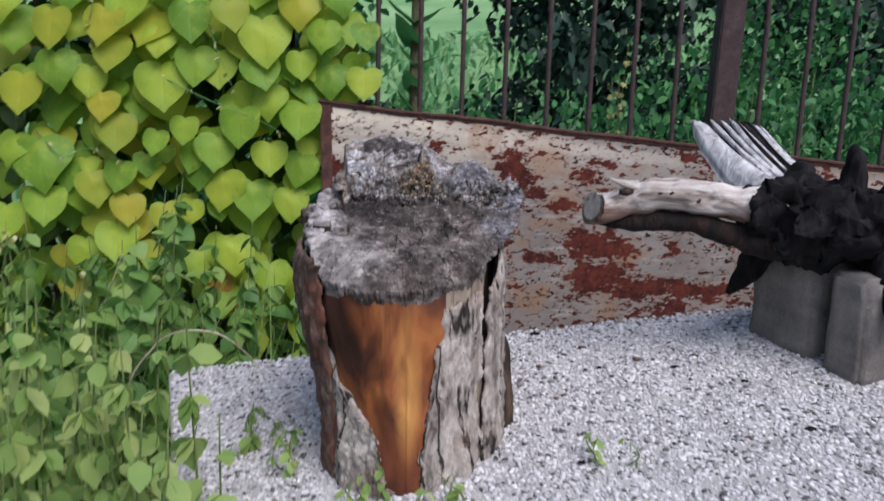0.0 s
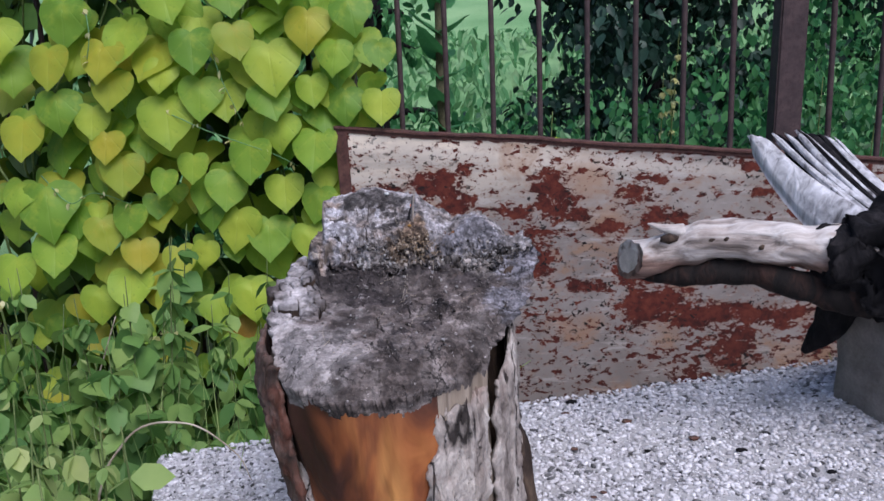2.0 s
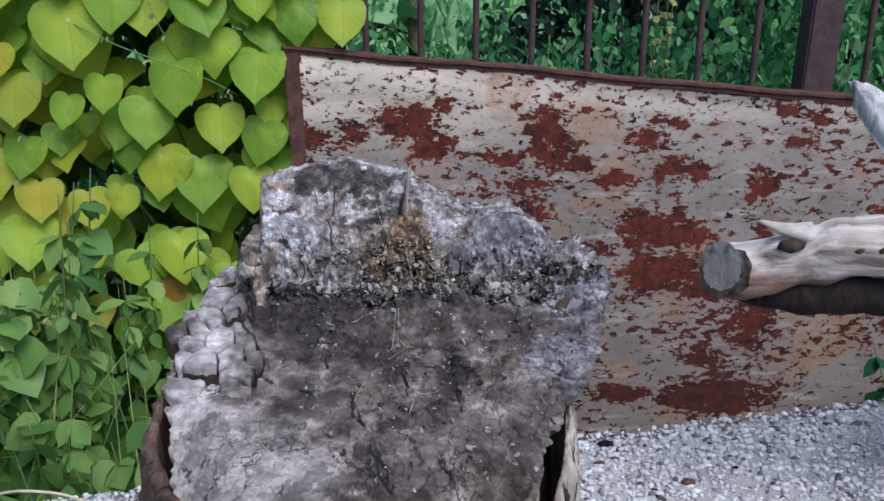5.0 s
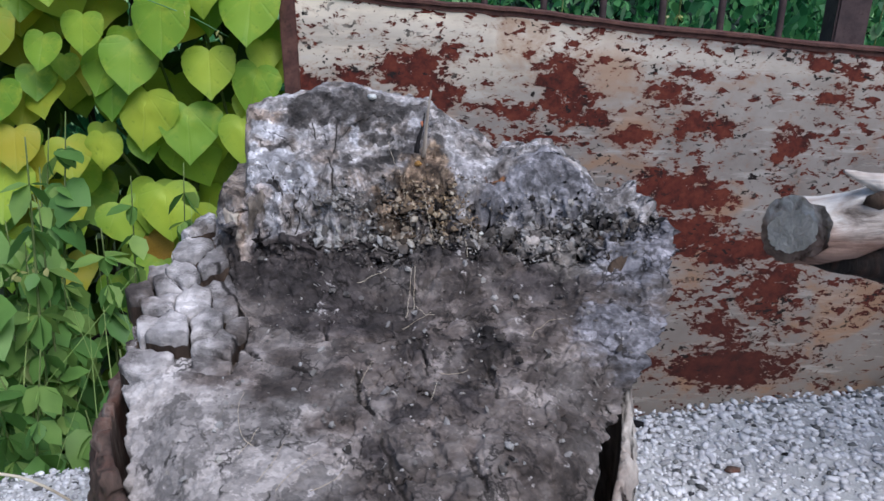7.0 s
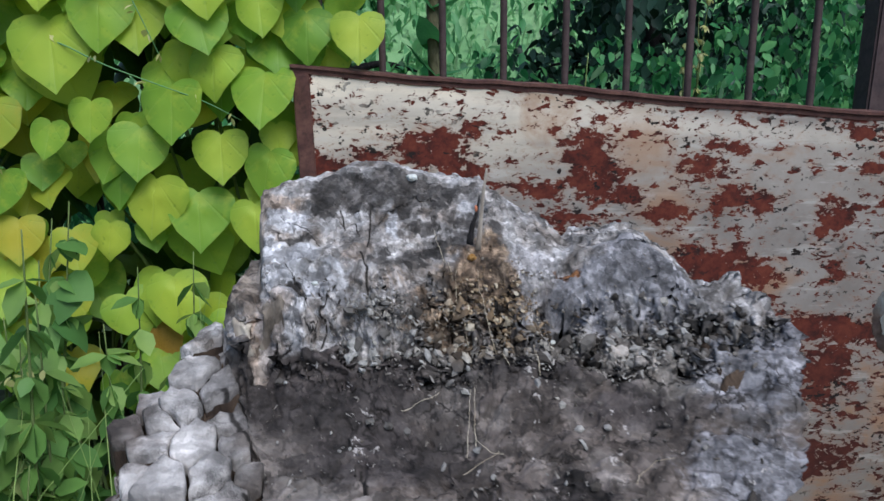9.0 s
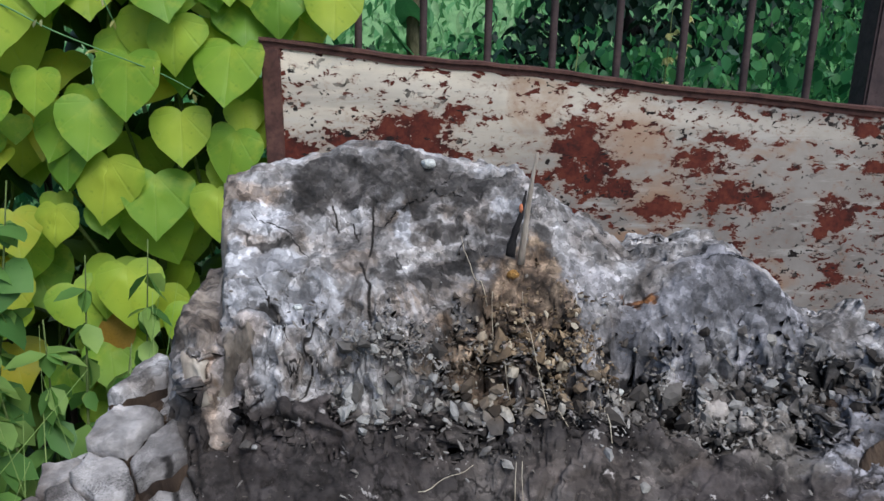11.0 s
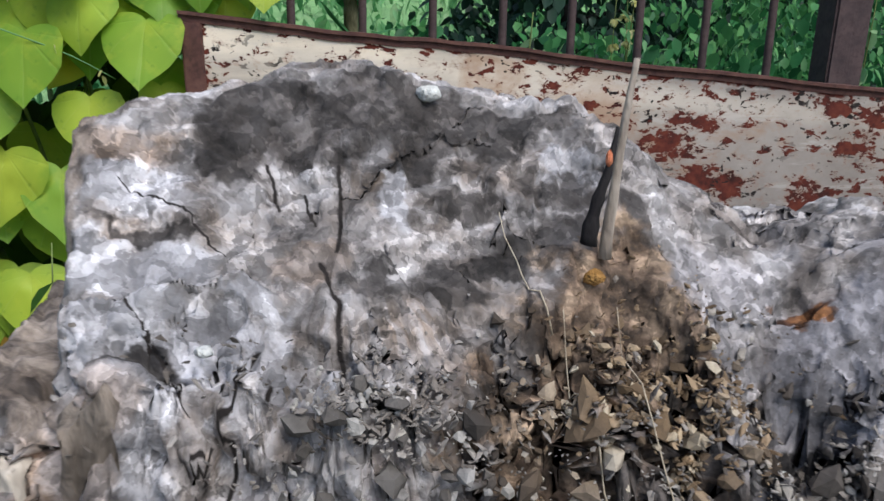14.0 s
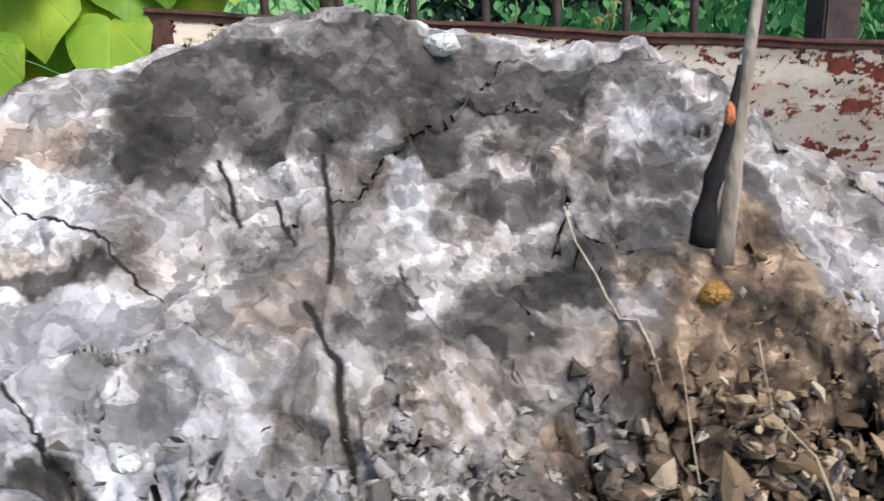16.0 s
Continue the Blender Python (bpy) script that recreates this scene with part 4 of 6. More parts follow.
def build_stump():
    stump = thing("tree_stump", "weathered grey tree stump with bare orange wood and peeling bark", "stump", (SC[0], SC[1], slab_z(*SC)))
    inv = Matrix.Translation((-SC[0], -SC[1], -slab_z(*SC)))
    nt, nr, ns = 1000, 190, 60
    vs, fs, kinds = [(SC[0], SC[1], stump_top(*SC))], [], []
    ring = lambda j, i: 1 + j * nt + i % nt
    rims = []
    for j in range(nr):
        s = ((j + 1) / nr) ** 0.75
        for i in range(nt):
            deg = -180 + 360 * i / nt
            a = radians(deg)
            r = stump_r(deg) * s * (1 + (0.02 * n3(math.cos(a) * 3, math.sin(a) * 3, 0, 3) + 0.034 * n3(math.cos(a) * 9, math.sin(a) * 9, 0, 3) + (0.018 if math.sin(a) < 0.3 else 0.003) * n3(math.cos(a) * 30, math.sin(a) * 30, 0, 3)) * soft(s, 0.88, 1.0))
            x, y = SC[0] + r * math.cos(a), SC[1] + r * math.sin(a)
            vs.append((x, y, stump_top(x, y)))
    vs = roughen(vs, nr, nt)
    for i in range(nt):
        fs.append((0, ring(0, i), ring(0, i + 1)))
    for j in range(nr - 1):
        for i in range(nt):
            fs.append((ring(j, i), ring(j + 1, i), ring(j + 1, i + 1), ring(j, i + 1)))
    ntop = len(fs)
    for j in range(ns):
        u = (j + 1) / ns
        for i in range(nt):
            deg = -180 + 360 * i / nt
            a = radians(deg)
            rim = vs[ring(nr - 1, i)]
            base = slab_z(SC[0] + 0.12 * math.cos(a), SC[1] + 0.12 * math.sin(a)) - 0.012
            z = rim[2] + (base - rim[2]) * u
            rr = math.hypot(rim[0] - SC[0], rim[1] - SC[1])
            w = soft(u, 0.0, 0.06)
            r = rr * (1 - w) + w * side_r(deg, z)
            groove = 0.0035 * n3(math.cos(a) * 1.8, math.sin(a) * 1.8, z * 5, 3, 4) + 0.0008 * n3(math.cos(a) * 3, math.sin(a) * 3, z * 22, 3, 4)
            vs.append((SC[0] + (r + groove * w) * math.cos(a), SC[1] + (r + groove * w) * math.sin(a), z))
    for j in range(ns):
        for i in range(nt):
            fs.append((ring(nr - 1 + j, i), ring(nr + j, i), ring(nr + j, i + 1), ring(nr - 1 + j, i + 1)))
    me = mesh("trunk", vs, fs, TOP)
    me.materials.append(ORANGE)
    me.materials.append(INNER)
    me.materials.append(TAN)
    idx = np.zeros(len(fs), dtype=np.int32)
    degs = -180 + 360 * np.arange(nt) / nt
    # 2 is near-black: shade painted into the split behind the bark
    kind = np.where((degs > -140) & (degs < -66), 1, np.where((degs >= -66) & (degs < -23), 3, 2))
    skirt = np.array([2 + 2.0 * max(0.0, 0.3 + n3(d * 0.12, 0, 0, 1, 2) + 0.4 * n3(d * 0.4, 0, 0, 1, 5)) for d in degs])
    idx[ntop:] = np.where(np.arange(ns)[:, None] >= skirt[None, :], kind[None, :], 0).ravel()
    # bed under the broken pieces, coloured dark for the shade in the cracks
    for f, face in enumerate(fs[:ntop]):
        x, y, _ = vs[face[0]]
        wall = lerp(y, [0.90, 0.9078, 0.9423, 0.9668, 0.98], [-0.0925, -0.0958, -0.1139, -0.1247, -0.128])
        if 0.882 < y < 0.966 and x < wall - 0.002 and math.hypot(x - SC[0], y - SC[1]) < 0.97 * stump_r(math.degrees(math.atan2(y - SC[1], x - SC[0]))):
            idx[f] = 2
    me.polygons.foreach_set("material_index", idx)
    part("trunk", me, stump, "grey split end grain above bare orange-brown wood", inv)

    def plate(name, mat, label, left, right, z0, top, thick, seed, lift=0.0, nt2=70, nz=70, shell=0.0, out=0.0):
        """A curved slab of bark that follows the trunk; left and right give its edges by height, top its upper edge by turn."""
        outer, inner = [], []
        for j in range(nz + 1):
            for i in range(nt2 + 1):
                u, v = i / nt2, j / nz
                mid = (left(0.35) + right(0.35)) / 2
                zt = top(u)
                z = z0 + (zt - z0) * v
                h = min(1.0, max(0.0, (z - 0.24) / 0.28))
                deg = left(h) + (right(h) - left(h)) * u + 5.0 * n3(u * 2, v * 4, seed, 3) + 2.0 * n3(u * 3, v * 14, seed, 3)
                a = radians(deg)
                base = slab_z(SC[0] + 0.12 * math.cos(a), SC[1] + 0.12 * math.sin(a)) - 0.01
                z = max(z, base)
                thin = min(1.0, 7 * min(u, 1 - u)) ** 0.5 * min(1.0, 9 * (1 - v)) ** 0.5
                r0 = side_r(deg, z) - 0.002 + lift * soft(v, 0.25, 1.0)
                if shell:
                    r0 = shell - thick + 0.004 * soft(z, 0.36, 0.23) - taper(deg, z) + out * soft(z, 0.485, 0.54)
                r1 = r0 + 0.002 + thick * (0.25 + 0.75 * thin) * (1 + 0.5 * n3(deg * 0.06, z * 14, seed, 2))
                r1 += 0.0035 * n3(deg * 0.12, z * 22, seed, 3) + 0.002 * n3(deg * 0.3, z * 70, seed, 3)
                outer.append((SC[0] + r1 * math.cos(a), SC[1] + r1 * math.sin(a), z))
                inner.append((SC[0] + r0 * math.cos(a), SC[1] + r0 * math.sin(a), z))
        w, k = nt2 + 1, len(outer)
        fs = []
        for j in range(nz):
            for i in range(nt2):
                a = j * w + i
                fs.append((a, a + 1, a + w + 1, a + w))
                fs.append((k + a, k + a + w, k + a + w + 1, k + a + 1))
        for i in range(nt2):
            fs.append((i + 1, i, k + i, k + i + 1))
            b = nz * w + i
            fs.append((b, b + 1, k + b + 1, k + b))
        for j in range(nz):
            a, b = j * w, j * w + nt2
            fs.append((a, a + w, k + a + w, k + a))
            fs.append((b + w, b, k + b, k + b + w))
        part(name, mesh(name, outer + inner, fs, mat), stump, label, inv)

    jag = lambda u, s, amp: amp * (n3(u * 6, s, 0, 1) + 0.5 * n3(u * 17, s, 3, 1))
    # pale bark beside the bare strip, loose strip behind the split, red-brown strip, lower bark, back bark
    plate("bark", BARK_GREY, "pale grey bark", lambda h: lerp(h, [0, 0.3, 0.62, 1], [-84, -80, -70, -60]), lambda h: lerp(h, [0, 0.5, 1], [-42, -36, -30]), 0.22, lambda u: 0.442 + 0.015 * u + jag(u, 1, 0.012), 0.006, 1.0)
    plate("bark", BARK_GREY, "thin loose bark wall beside a dark split", lambda h: lerp(h, [0, 0.5, 1], [-40, -34, -27]), lambda h: 24, 0.22, lambda u: lerp(u, [0, 0.3, 0.6, 1], [0.455, 0.472, 0.496, 0.518]) + jag(u, 2, 0.008), 0.005, 2.0, shell=0.104, out=0.012)
    plate("bark", BARK_RED, "dark red-brown bark strip", lambda h: 178, lambda h: lerp(h, [0, 0.5, 1], [220, 222, 224]), 0.22, lambda u: 0.500 - 0.012 * u + jag(u, 3, 0.006), 0.008, 3.0, shell=0.133)
    plate("bark", BARK_GREY, "grey bark on the lower trunk", lambda h: 212, lambda h: lerp(h, [0, 0.25, 0.6, 1], [262, 250, 226, 220]), 0.22, lambda u: 0.43 - 0.12 * u + jag(u, 4, 0.012), 0.006, 4.0)
    plate("bark", BARK_GREY, "rough grey bark", lambda h: 18, lambda h: 184, 0.22, lambda u: 0.50 + jag(u, 5, 0.012), 0.008, 5.0, 0, 130, 60)
    # broken slab at the foot of the block, cubical chunks beside it
    def chunk(x, y, z, a, b, c, mat, k, taper=0.0, turn=None):
        bm = bmesh.new()
        bmesh.ops.create_cube(bm, size=2)
        bmesh.ops.subdivide_edges(bm, edges=bm.edges[:], cuts=7, use_grid_fill=True)
        vs = []
        for w in bm.verts:
            p = Vector((w.co.x * a, w.co.y * b, w.co.z * c))
            h = (w.co.z + 1) / 2
            p.x = p.x * (1 - taper * h) + taper * h * a * 0.3
            p.z += 0.25 * c * math.sin(k * 1.9) * w.co.x * h
            d = Vector((n3(*p, 130, k), n3(*p, 130, k + 3), n3(*p, 130, k + 6))) * 0.0018 + Vector((n3(*p, 420, k), n3(*p, 420, k + 3), n3(*p, 420, k + 6))) * 0.0010
            vs.append(p + d)
        bm.verts.index_update()
        fs = [[w.index for w in q.verts] for q in bm.faces]
        bm.free()
        tip = pose(x, y, z, 9 * math.sin(k * 2.1), 7 * math.cos(k * 1.7), turn if turn is not None else 25 * math.sin(k * 3.3))
        part("chunk", mesh("chunk", [tip @ p for p in vs], fs, mat), stump, "", inv)

    chunk(-0.1000, 0.9590, 0.549, 0.0065, 0.0050, 0.0150, BROKEN, 1, 0.35, 4)
    chunk(-0.1120, 0.9575, 0.547, 0.0040, 0.0045, 0.0070, BROKEN, 2, 0.1, -6)
    # irregular pieces between cracks on the left
    rng = random.Random(4)

    def border(y):
        wall = lerp(y, [0.90, 0.9078, 0.9423, 0.9668, 0.98], [-0.0925, -0.0958, -0.1139, -0.1247, -0.128])
        reach = stump_r(math.degrees(math.atan2(y - SC[1], -0.12)))
        return SC[0] - math.sqrt(max(0.0, reach**2 - (y - SC[1]) ** 2)) * 0.985, wall

    seeds, tries = [], 0
    while len(seeds) < 90 and tries < 6000:
        tries += 1
        q = Vector((rng.uniform(-0.165, -0.045), rng.uniform(0.845, 0.995)))
        if all((q - o).length > 0.0085 + 0.004 * n3(q.x, q.y, 0, 25, 6) for o in seeds):
            seeds.append(q)
    for q in seeds:
        lo, hi = border(q.y)
        if not (0.870 < q.y < 0.974 and lo + 0.002 < q.x < hi - 0.003):
            continue
        poly = [q + Vector(c) * 0.013 for c in ((-1, -1), (1, -1), (1, 1), (-1, 1))]
        for o in seeds:
            if o is q or (o - q).length > 0.04:
                continue
            d = (o - q).normalized()
            far = (o - q).length / 2 - 0.0005
            cut = []
            for m, v0 in enumerate(poly):
                v1 = poly[(m + 1) % len(poly)]
                e0, e1 = (v0 - q).dot(d) - far, (v1 - q).dot(d) - far
                if e0 <= 0:
                    cut.append(v0)
                if e0 * e1 < 0:
                    cut.append(v0.lerp(v1, e0 / (e0 - e1)))
            poly = cut
        line = []
        for m, v0 in enumerate(poly):
            v1 = poly[(m + 1) % len(poly)]
            steps = max(2, int((v1 - v0).length / 0.0016))
            for e in range(steps):
                w = v0.lerp(v1, e / steps)
                w = Vector((min(w.x, border(w.y)[1]), w.y))
                line.append(w + Vector((n3(w.x, w.y, 0, 240, 1), n3(w.x, w.y, 0, 240, 4))) * 0.0012)
        if len(line) < 6:
            continue
        mid = sum(line, Vector((0, 0))) / len(line)
        zt = stump_top(q.x, q.y) + 0.0072 + rng.uniform(-0.0020, 0.0010)
        tx, ty = rng.uniform(-0.16, 0.10), 0.28 + rng.uniform(-0.10, 0.10)
        vs, fs, m = [], [], len(line)
        for shrink, drop in ((0.0, 0.016), (0.0, 0.0050), (0.0, 0.0010), (0.07, 0.0003), (0.17, 0.0), (0.55, 0.0)):
            for w in line:
                w2 = w.lerp(mid, shrink)
                vs.append((w2.x, w2.y, zt - drop + tx * (w2.x - mid.x) + ty * (w2.y - mid.y) + 0.0016 * n3(w2.x, w2.y, 0, 190, 2) + 0.0007 * n3(w2.x, w2.y, 0, 500, 2)))
        vs.append((mid.x, mid.y, zt + 0.0008 * n3(mid.x, mid.y, 0, 190, 2)))
        for r in range(5):
            fs += [(r * m + e, r * m + (e + 1) % m, (r + 1) * m + (e + 1) % m, (r + 1) * m + e) for e in range(m)]
        fs += [(5 * m + e, 5 * m + (e + 1) % m, 6 * m) for e in range(m)]
        # lower side faces near-black, as shade between the pieces
        piece = mesh("chunk", vs, fs, TOP)
        piece.materials.append(INNER)
        piece.polygons.foreach_set("material_index", [1] * m + [0] * (len(fs) - m))
        part("chunk", piece, stump, "", inv)
    # upright bleached splinter on the crest; the black tube stands in for a shaded cavity
    line = smooth_line([(-0.0190, 0.9728, 0.581), (-0.0178, 0.9730, 0.588), (-0.0158, 0.9734, 0.594), (-0.0145, 0.9738, 0.601)], 14)
    sv, sf = tube(line, [lerp(i, [0, 4, 13], [0.0016, 0.0011, 0.0003]) for i in range(14)], 10, 0.35, 400)
    part("splinter", mesh("splinter", sv, sf, CHAR), stump, "black upright shape standing in for a dark cavity", inv)
    line = smooth_line([(-0.0155, 0.9740, 0.578), (-0.0140, 0.9748, 0.592), (-0.0126, 0.9752, 0.604), (-0.0112, 0.976, 0.612)], 14)
    sv, sf = tube(line, [lerp(i, [0, 5, 13], [0.0012, 0.0008, 0.0005]) for i in range(14)], 9, 0.35, 400)
    part("splinter", mesh("splinter", sv, sf, BROKEN), stump, "thin bleached splinter", inv)
    return stump


build_stump()


def lump(name, label, category, mat, at, size, seed):
    v, f = pebble_shape()
    bm = bmesh.new()
    vs = [bm.verts.new(p) for p in v]
    for q in f:
        bm.faces.new([vs[i] for i in q])
    bmesh.ops.subdivide_edges(bm, edges=bm.edges[:], cuts=1, use_grid_fill=True)
    out = []
    for w in bm.verts:
        d = w.co.normalized()
        out.append(d * (1 + 0.35 * n3(*d, 1.6, seed)))
    bm.verts.index_update()
    fs = [[w.index for w in q.verts] for q in bm.faces]
    bm.free()
    ob = part(name, mesh(name, [(p.x * size[0], p.y * size[1], p.z * size[2]) for p in out], fs, mat))
    ob.location = at
    return tagged(ob, label, category)


for x, y, s, seed in ((-0.0440, 1.0030, 0.0026, 1), (0.0136, 0.9600, 0.0020, 2), (-0.0816, 0.9575, 0.0016, 3)):
    lump("white_chip", "small white chip lying on the weathered stump", "chip", CHIP_WHITE, (x, y, stump_top(x, y) + 0.0008), (s, s * 0.7, s * 0.6), seed)
lump("red_chip", "small red-orange chip caught by the splinter", "chip", CHIP_RED, (-0.0160, 0.9728, 0.5958), (0.0006, 0.0005, 0.0014), 5)
lump("ochre_chip", "small ochre wood crumb on the stump", "chip", OCHRE, (-0.0182, 0.9705, stump_top(-0.0182, 0.9705) + 0.0012), (0.0019, 0.0011, 0.0014), 6)


def build_crumbs():
    rng = np.random.default_rng(9)
    base, bf = pebble_shape()
    heaps = {"brown_crumbs": ([], [], ROT), "grey_crumbs": ([], [], CRUMB)}
    for n in range(2300, 9000):
        brown = n < 3000
        if brown:
            x, y = rng.normal(-0.005, 0.011), 0.952 + abs(rng.normal(0, 0.009))
        elif n < 6400:
            x, y = rng.normal(0.02, 0.045), 0.951 + rng.normal(0, 0.006)
        elif n < 7000:
            x, y = rng.normal(-0.055, 0.012), 0.951 + abs(rng.normal(0, 0.004))
        else:
            x, y = rng.uniform(-0.11, 0.09), rng.uniform(0.82, 0.96)
            if rng.random() < 0.6:
                continue
        deg = math.degrees(math.atan2(y - SC[1], x - SC[0]))
        if math.hypot(x - SC[0], y - SC[1]) > stump_r(deg) * 0.95 or x < -0.108 and y > 0.94:
            continue
        s = 0.0002 + 0.0006 * rng.random() ** 4
        a, t = rng.uniform(0, 6.28), rng.uniform(0.9, 2.2)
        ca, sa, tilt = math.cos(a), math.sin(a), rng.normal(0, 0.6)
        z = stump_top(x, y)
        pv, pf, _ = heaps["brown_crumbs" if brown else "grey_crumbs"]
        k = len(pv)
        for u in base * np.array([s * t, s, s * 0.6]) * rng.uniform(0.45, 1.45, (12, 1)):
            pv.append((x + u[0] * ca - u[1] * sa, y + u[0] * sa + u[1] * ca, z + u[2] + u[0] * tilt + s * 0.3))
        pf += [tuple(i + k for i in f) for f in bf]
    for name, (pv, pf, mat) in heaps.items():
        tagged(part(name, mesh(name, pv, pf, mat, False)), name.split("_")[0] + " crumbs of rotten wood on the stump", "debris", kind="stuff")


build_crumbs()


def build_fragments():
    """Angular bits of rotten wood heaped along the step and lying flaked on the lower end grain."""
    rng = np.random.default_rng(19)
    corner, quads = pebble_shape()
    vs, fs = [], []
    zones = (
        (420, lambda: (rng.uniform(-0.072, 0.09), rng.normal(0.9490, 0.0030)), (0.0008, 0.0034), 0.6),
        (330, lambda: (rng.normal(-0.008, 0.014), 0.953 + abs(rng.normal(0, 0.006))), (0.0005, 0.0018), 0.7),
        (230, lambda: (rng.uniform(0.012, 0.092), rng.normal(0.952, 0.005)), (0.0008, 0.0026), 0.6),
        (90, lambda: (rng.uniform(-0.070, -0.03), 0.953 + abs(rng.normal(0, 0.003))), (0.0005, 0.0012), 0.6),
        (190, lambda: (rng.uniform(-0.10, 0.085), rng.uniform(0.815, 0.945)), (0.0007, 0.0024), 0.10),
    )
    for count, where, (lo, hi), steep in zones:
        for _ in range(count):
            x, y = where()
            deg = math.degrees(math.atan2(y - SC[1], x - SC[0]))
            if math.hypot(x - SC[0], y - SC[1]) > stump_r(deg) * 0.94:
                continue
            s = lo + (hi - lo) * rng.random() ** 2.2
            q = corner * np.array([s * rng.uniform(0.6, 1.1), s * rng.uniform(0.8, 1.4), s * rng.uniform(0.4, 0.8)]) * rng.uniform(0.5, 1.35, (12, 1))
            turn = Matrix.Rotation(rng.normal(0, 0.6), 3, "Z") @ Matrix.Rotation(rng.normal(steep * 0.7, 0.35 + 0.4 * steep), 3, "X") @ Matrix.Rotation(rng.normal(0, 0.5), 3, "Y")
            z = stump_top(x, y) - s * 0.10
            k = len(vs)
            vs += [turn @ Vector(p) + Vector((x, y, z)) for p in q]
            fs += [tuple(i + k for i in f) for f in quads]
    tagged(part("wood_fragments", mesh("wood_fragments", vs, fs, FRAGMENT, False)), "dark angular fragments of rotten wood on the stump", "debris", kind="stuff")


build_fragments()


def straw(x, y, length, turn, bow, r=0.00014):
    a = radians(turn)
    pts = []
    for i in range(9):
        u = i / 8 - 0.5
        px = x + u * length * math.cos(a) - bow * (1 - 4 * u * u) * math.sin(a)
        py = y + u * length * math.sin(a) + bow * (1 - 4 * u * u) * math.cos(a)
        px, py = px + 0.0012 * n3(u, x, y, 3, 1), py + 0.0012 * n3(u, x, y, 3, 7)
        pts.append((px, py, stump_top(px, py) + 0.0012 + 0.003 * (0.5 + u) ** 2))
    v, f = tube(pts, [r * (1.1 - 0.5 * i / 8) for i in range(9)], 6)
    tagged(part("straw", mesh("straw", v, f, STRAW)), "dry pale straw lying on the stump", "straw", "straws on the stump")


for x, y, L, a, b in ((-0.0785, 0.841, 0.024, 110, 0.004), (-0.0760, 0.830, 0.011, 55, 0.0), (-0.0655, 0.8205, 0.016, 62, 0.0), (-0.0550, 0.8165, 0.019, 45, 0.002), (-0.0430, 0.8140, 0.014, 30, -0.001), (-0.0205, 0.921, 0.022, 84, 0.0), (-0.0180, 0.924, 0.016, 88, 0.0), (-0.0130, 0.912, 0.012, 140, 0.0), (-0.0160, 0.904, 0.014, 15, 0.001), (-0.0388, 0.931, 0.016, 14, 0.0), (0.0064, 0.942, 0.012, 95, 0.0), (0.0430, 0.896, 0.016, 25, 0.003), (0.0017, 0.868, 0.012, -8, 0.0), (-0.0064, 0.858, 0.007, 70, 0.0), (-0.022, 0.957, 0.018, 105, 0.002), (-0.010, 0.953, 0.026, 115, 0.003), (-0.030, 0.972, 0.014, 120, 0), (-0.0350, 0.868, 0.009, 60, 0.0)):
    straw(x, y, L, a, b)


rng_chips = random.Random(12)
for k in range(14):
    x, y = rng_chips.uniform(0.12, 0.45), rng_chips.uniform(0.80, 1.16)
    a = rng_chips.uniform(0.003, 0.008)
    lump("bark_chip", "small dark bark chip on the pebbled slab", "chip", CHAR if k % 2 else BARK_RED, (x, y, slab_z(x, y) + 0.002), (a, a * 0.55, a * 0.4), k + 20.0)["group"] = "bark chips on the slab"


# ---- rusted steel panel ----
PY = 1.90


def rim_z(x):
    return 0.636 - 0.108 * (x + 0.29) + 0.004 * n3(x, 0, 0, 5) + 0.0016 * n3(x, 0, 0, 24)


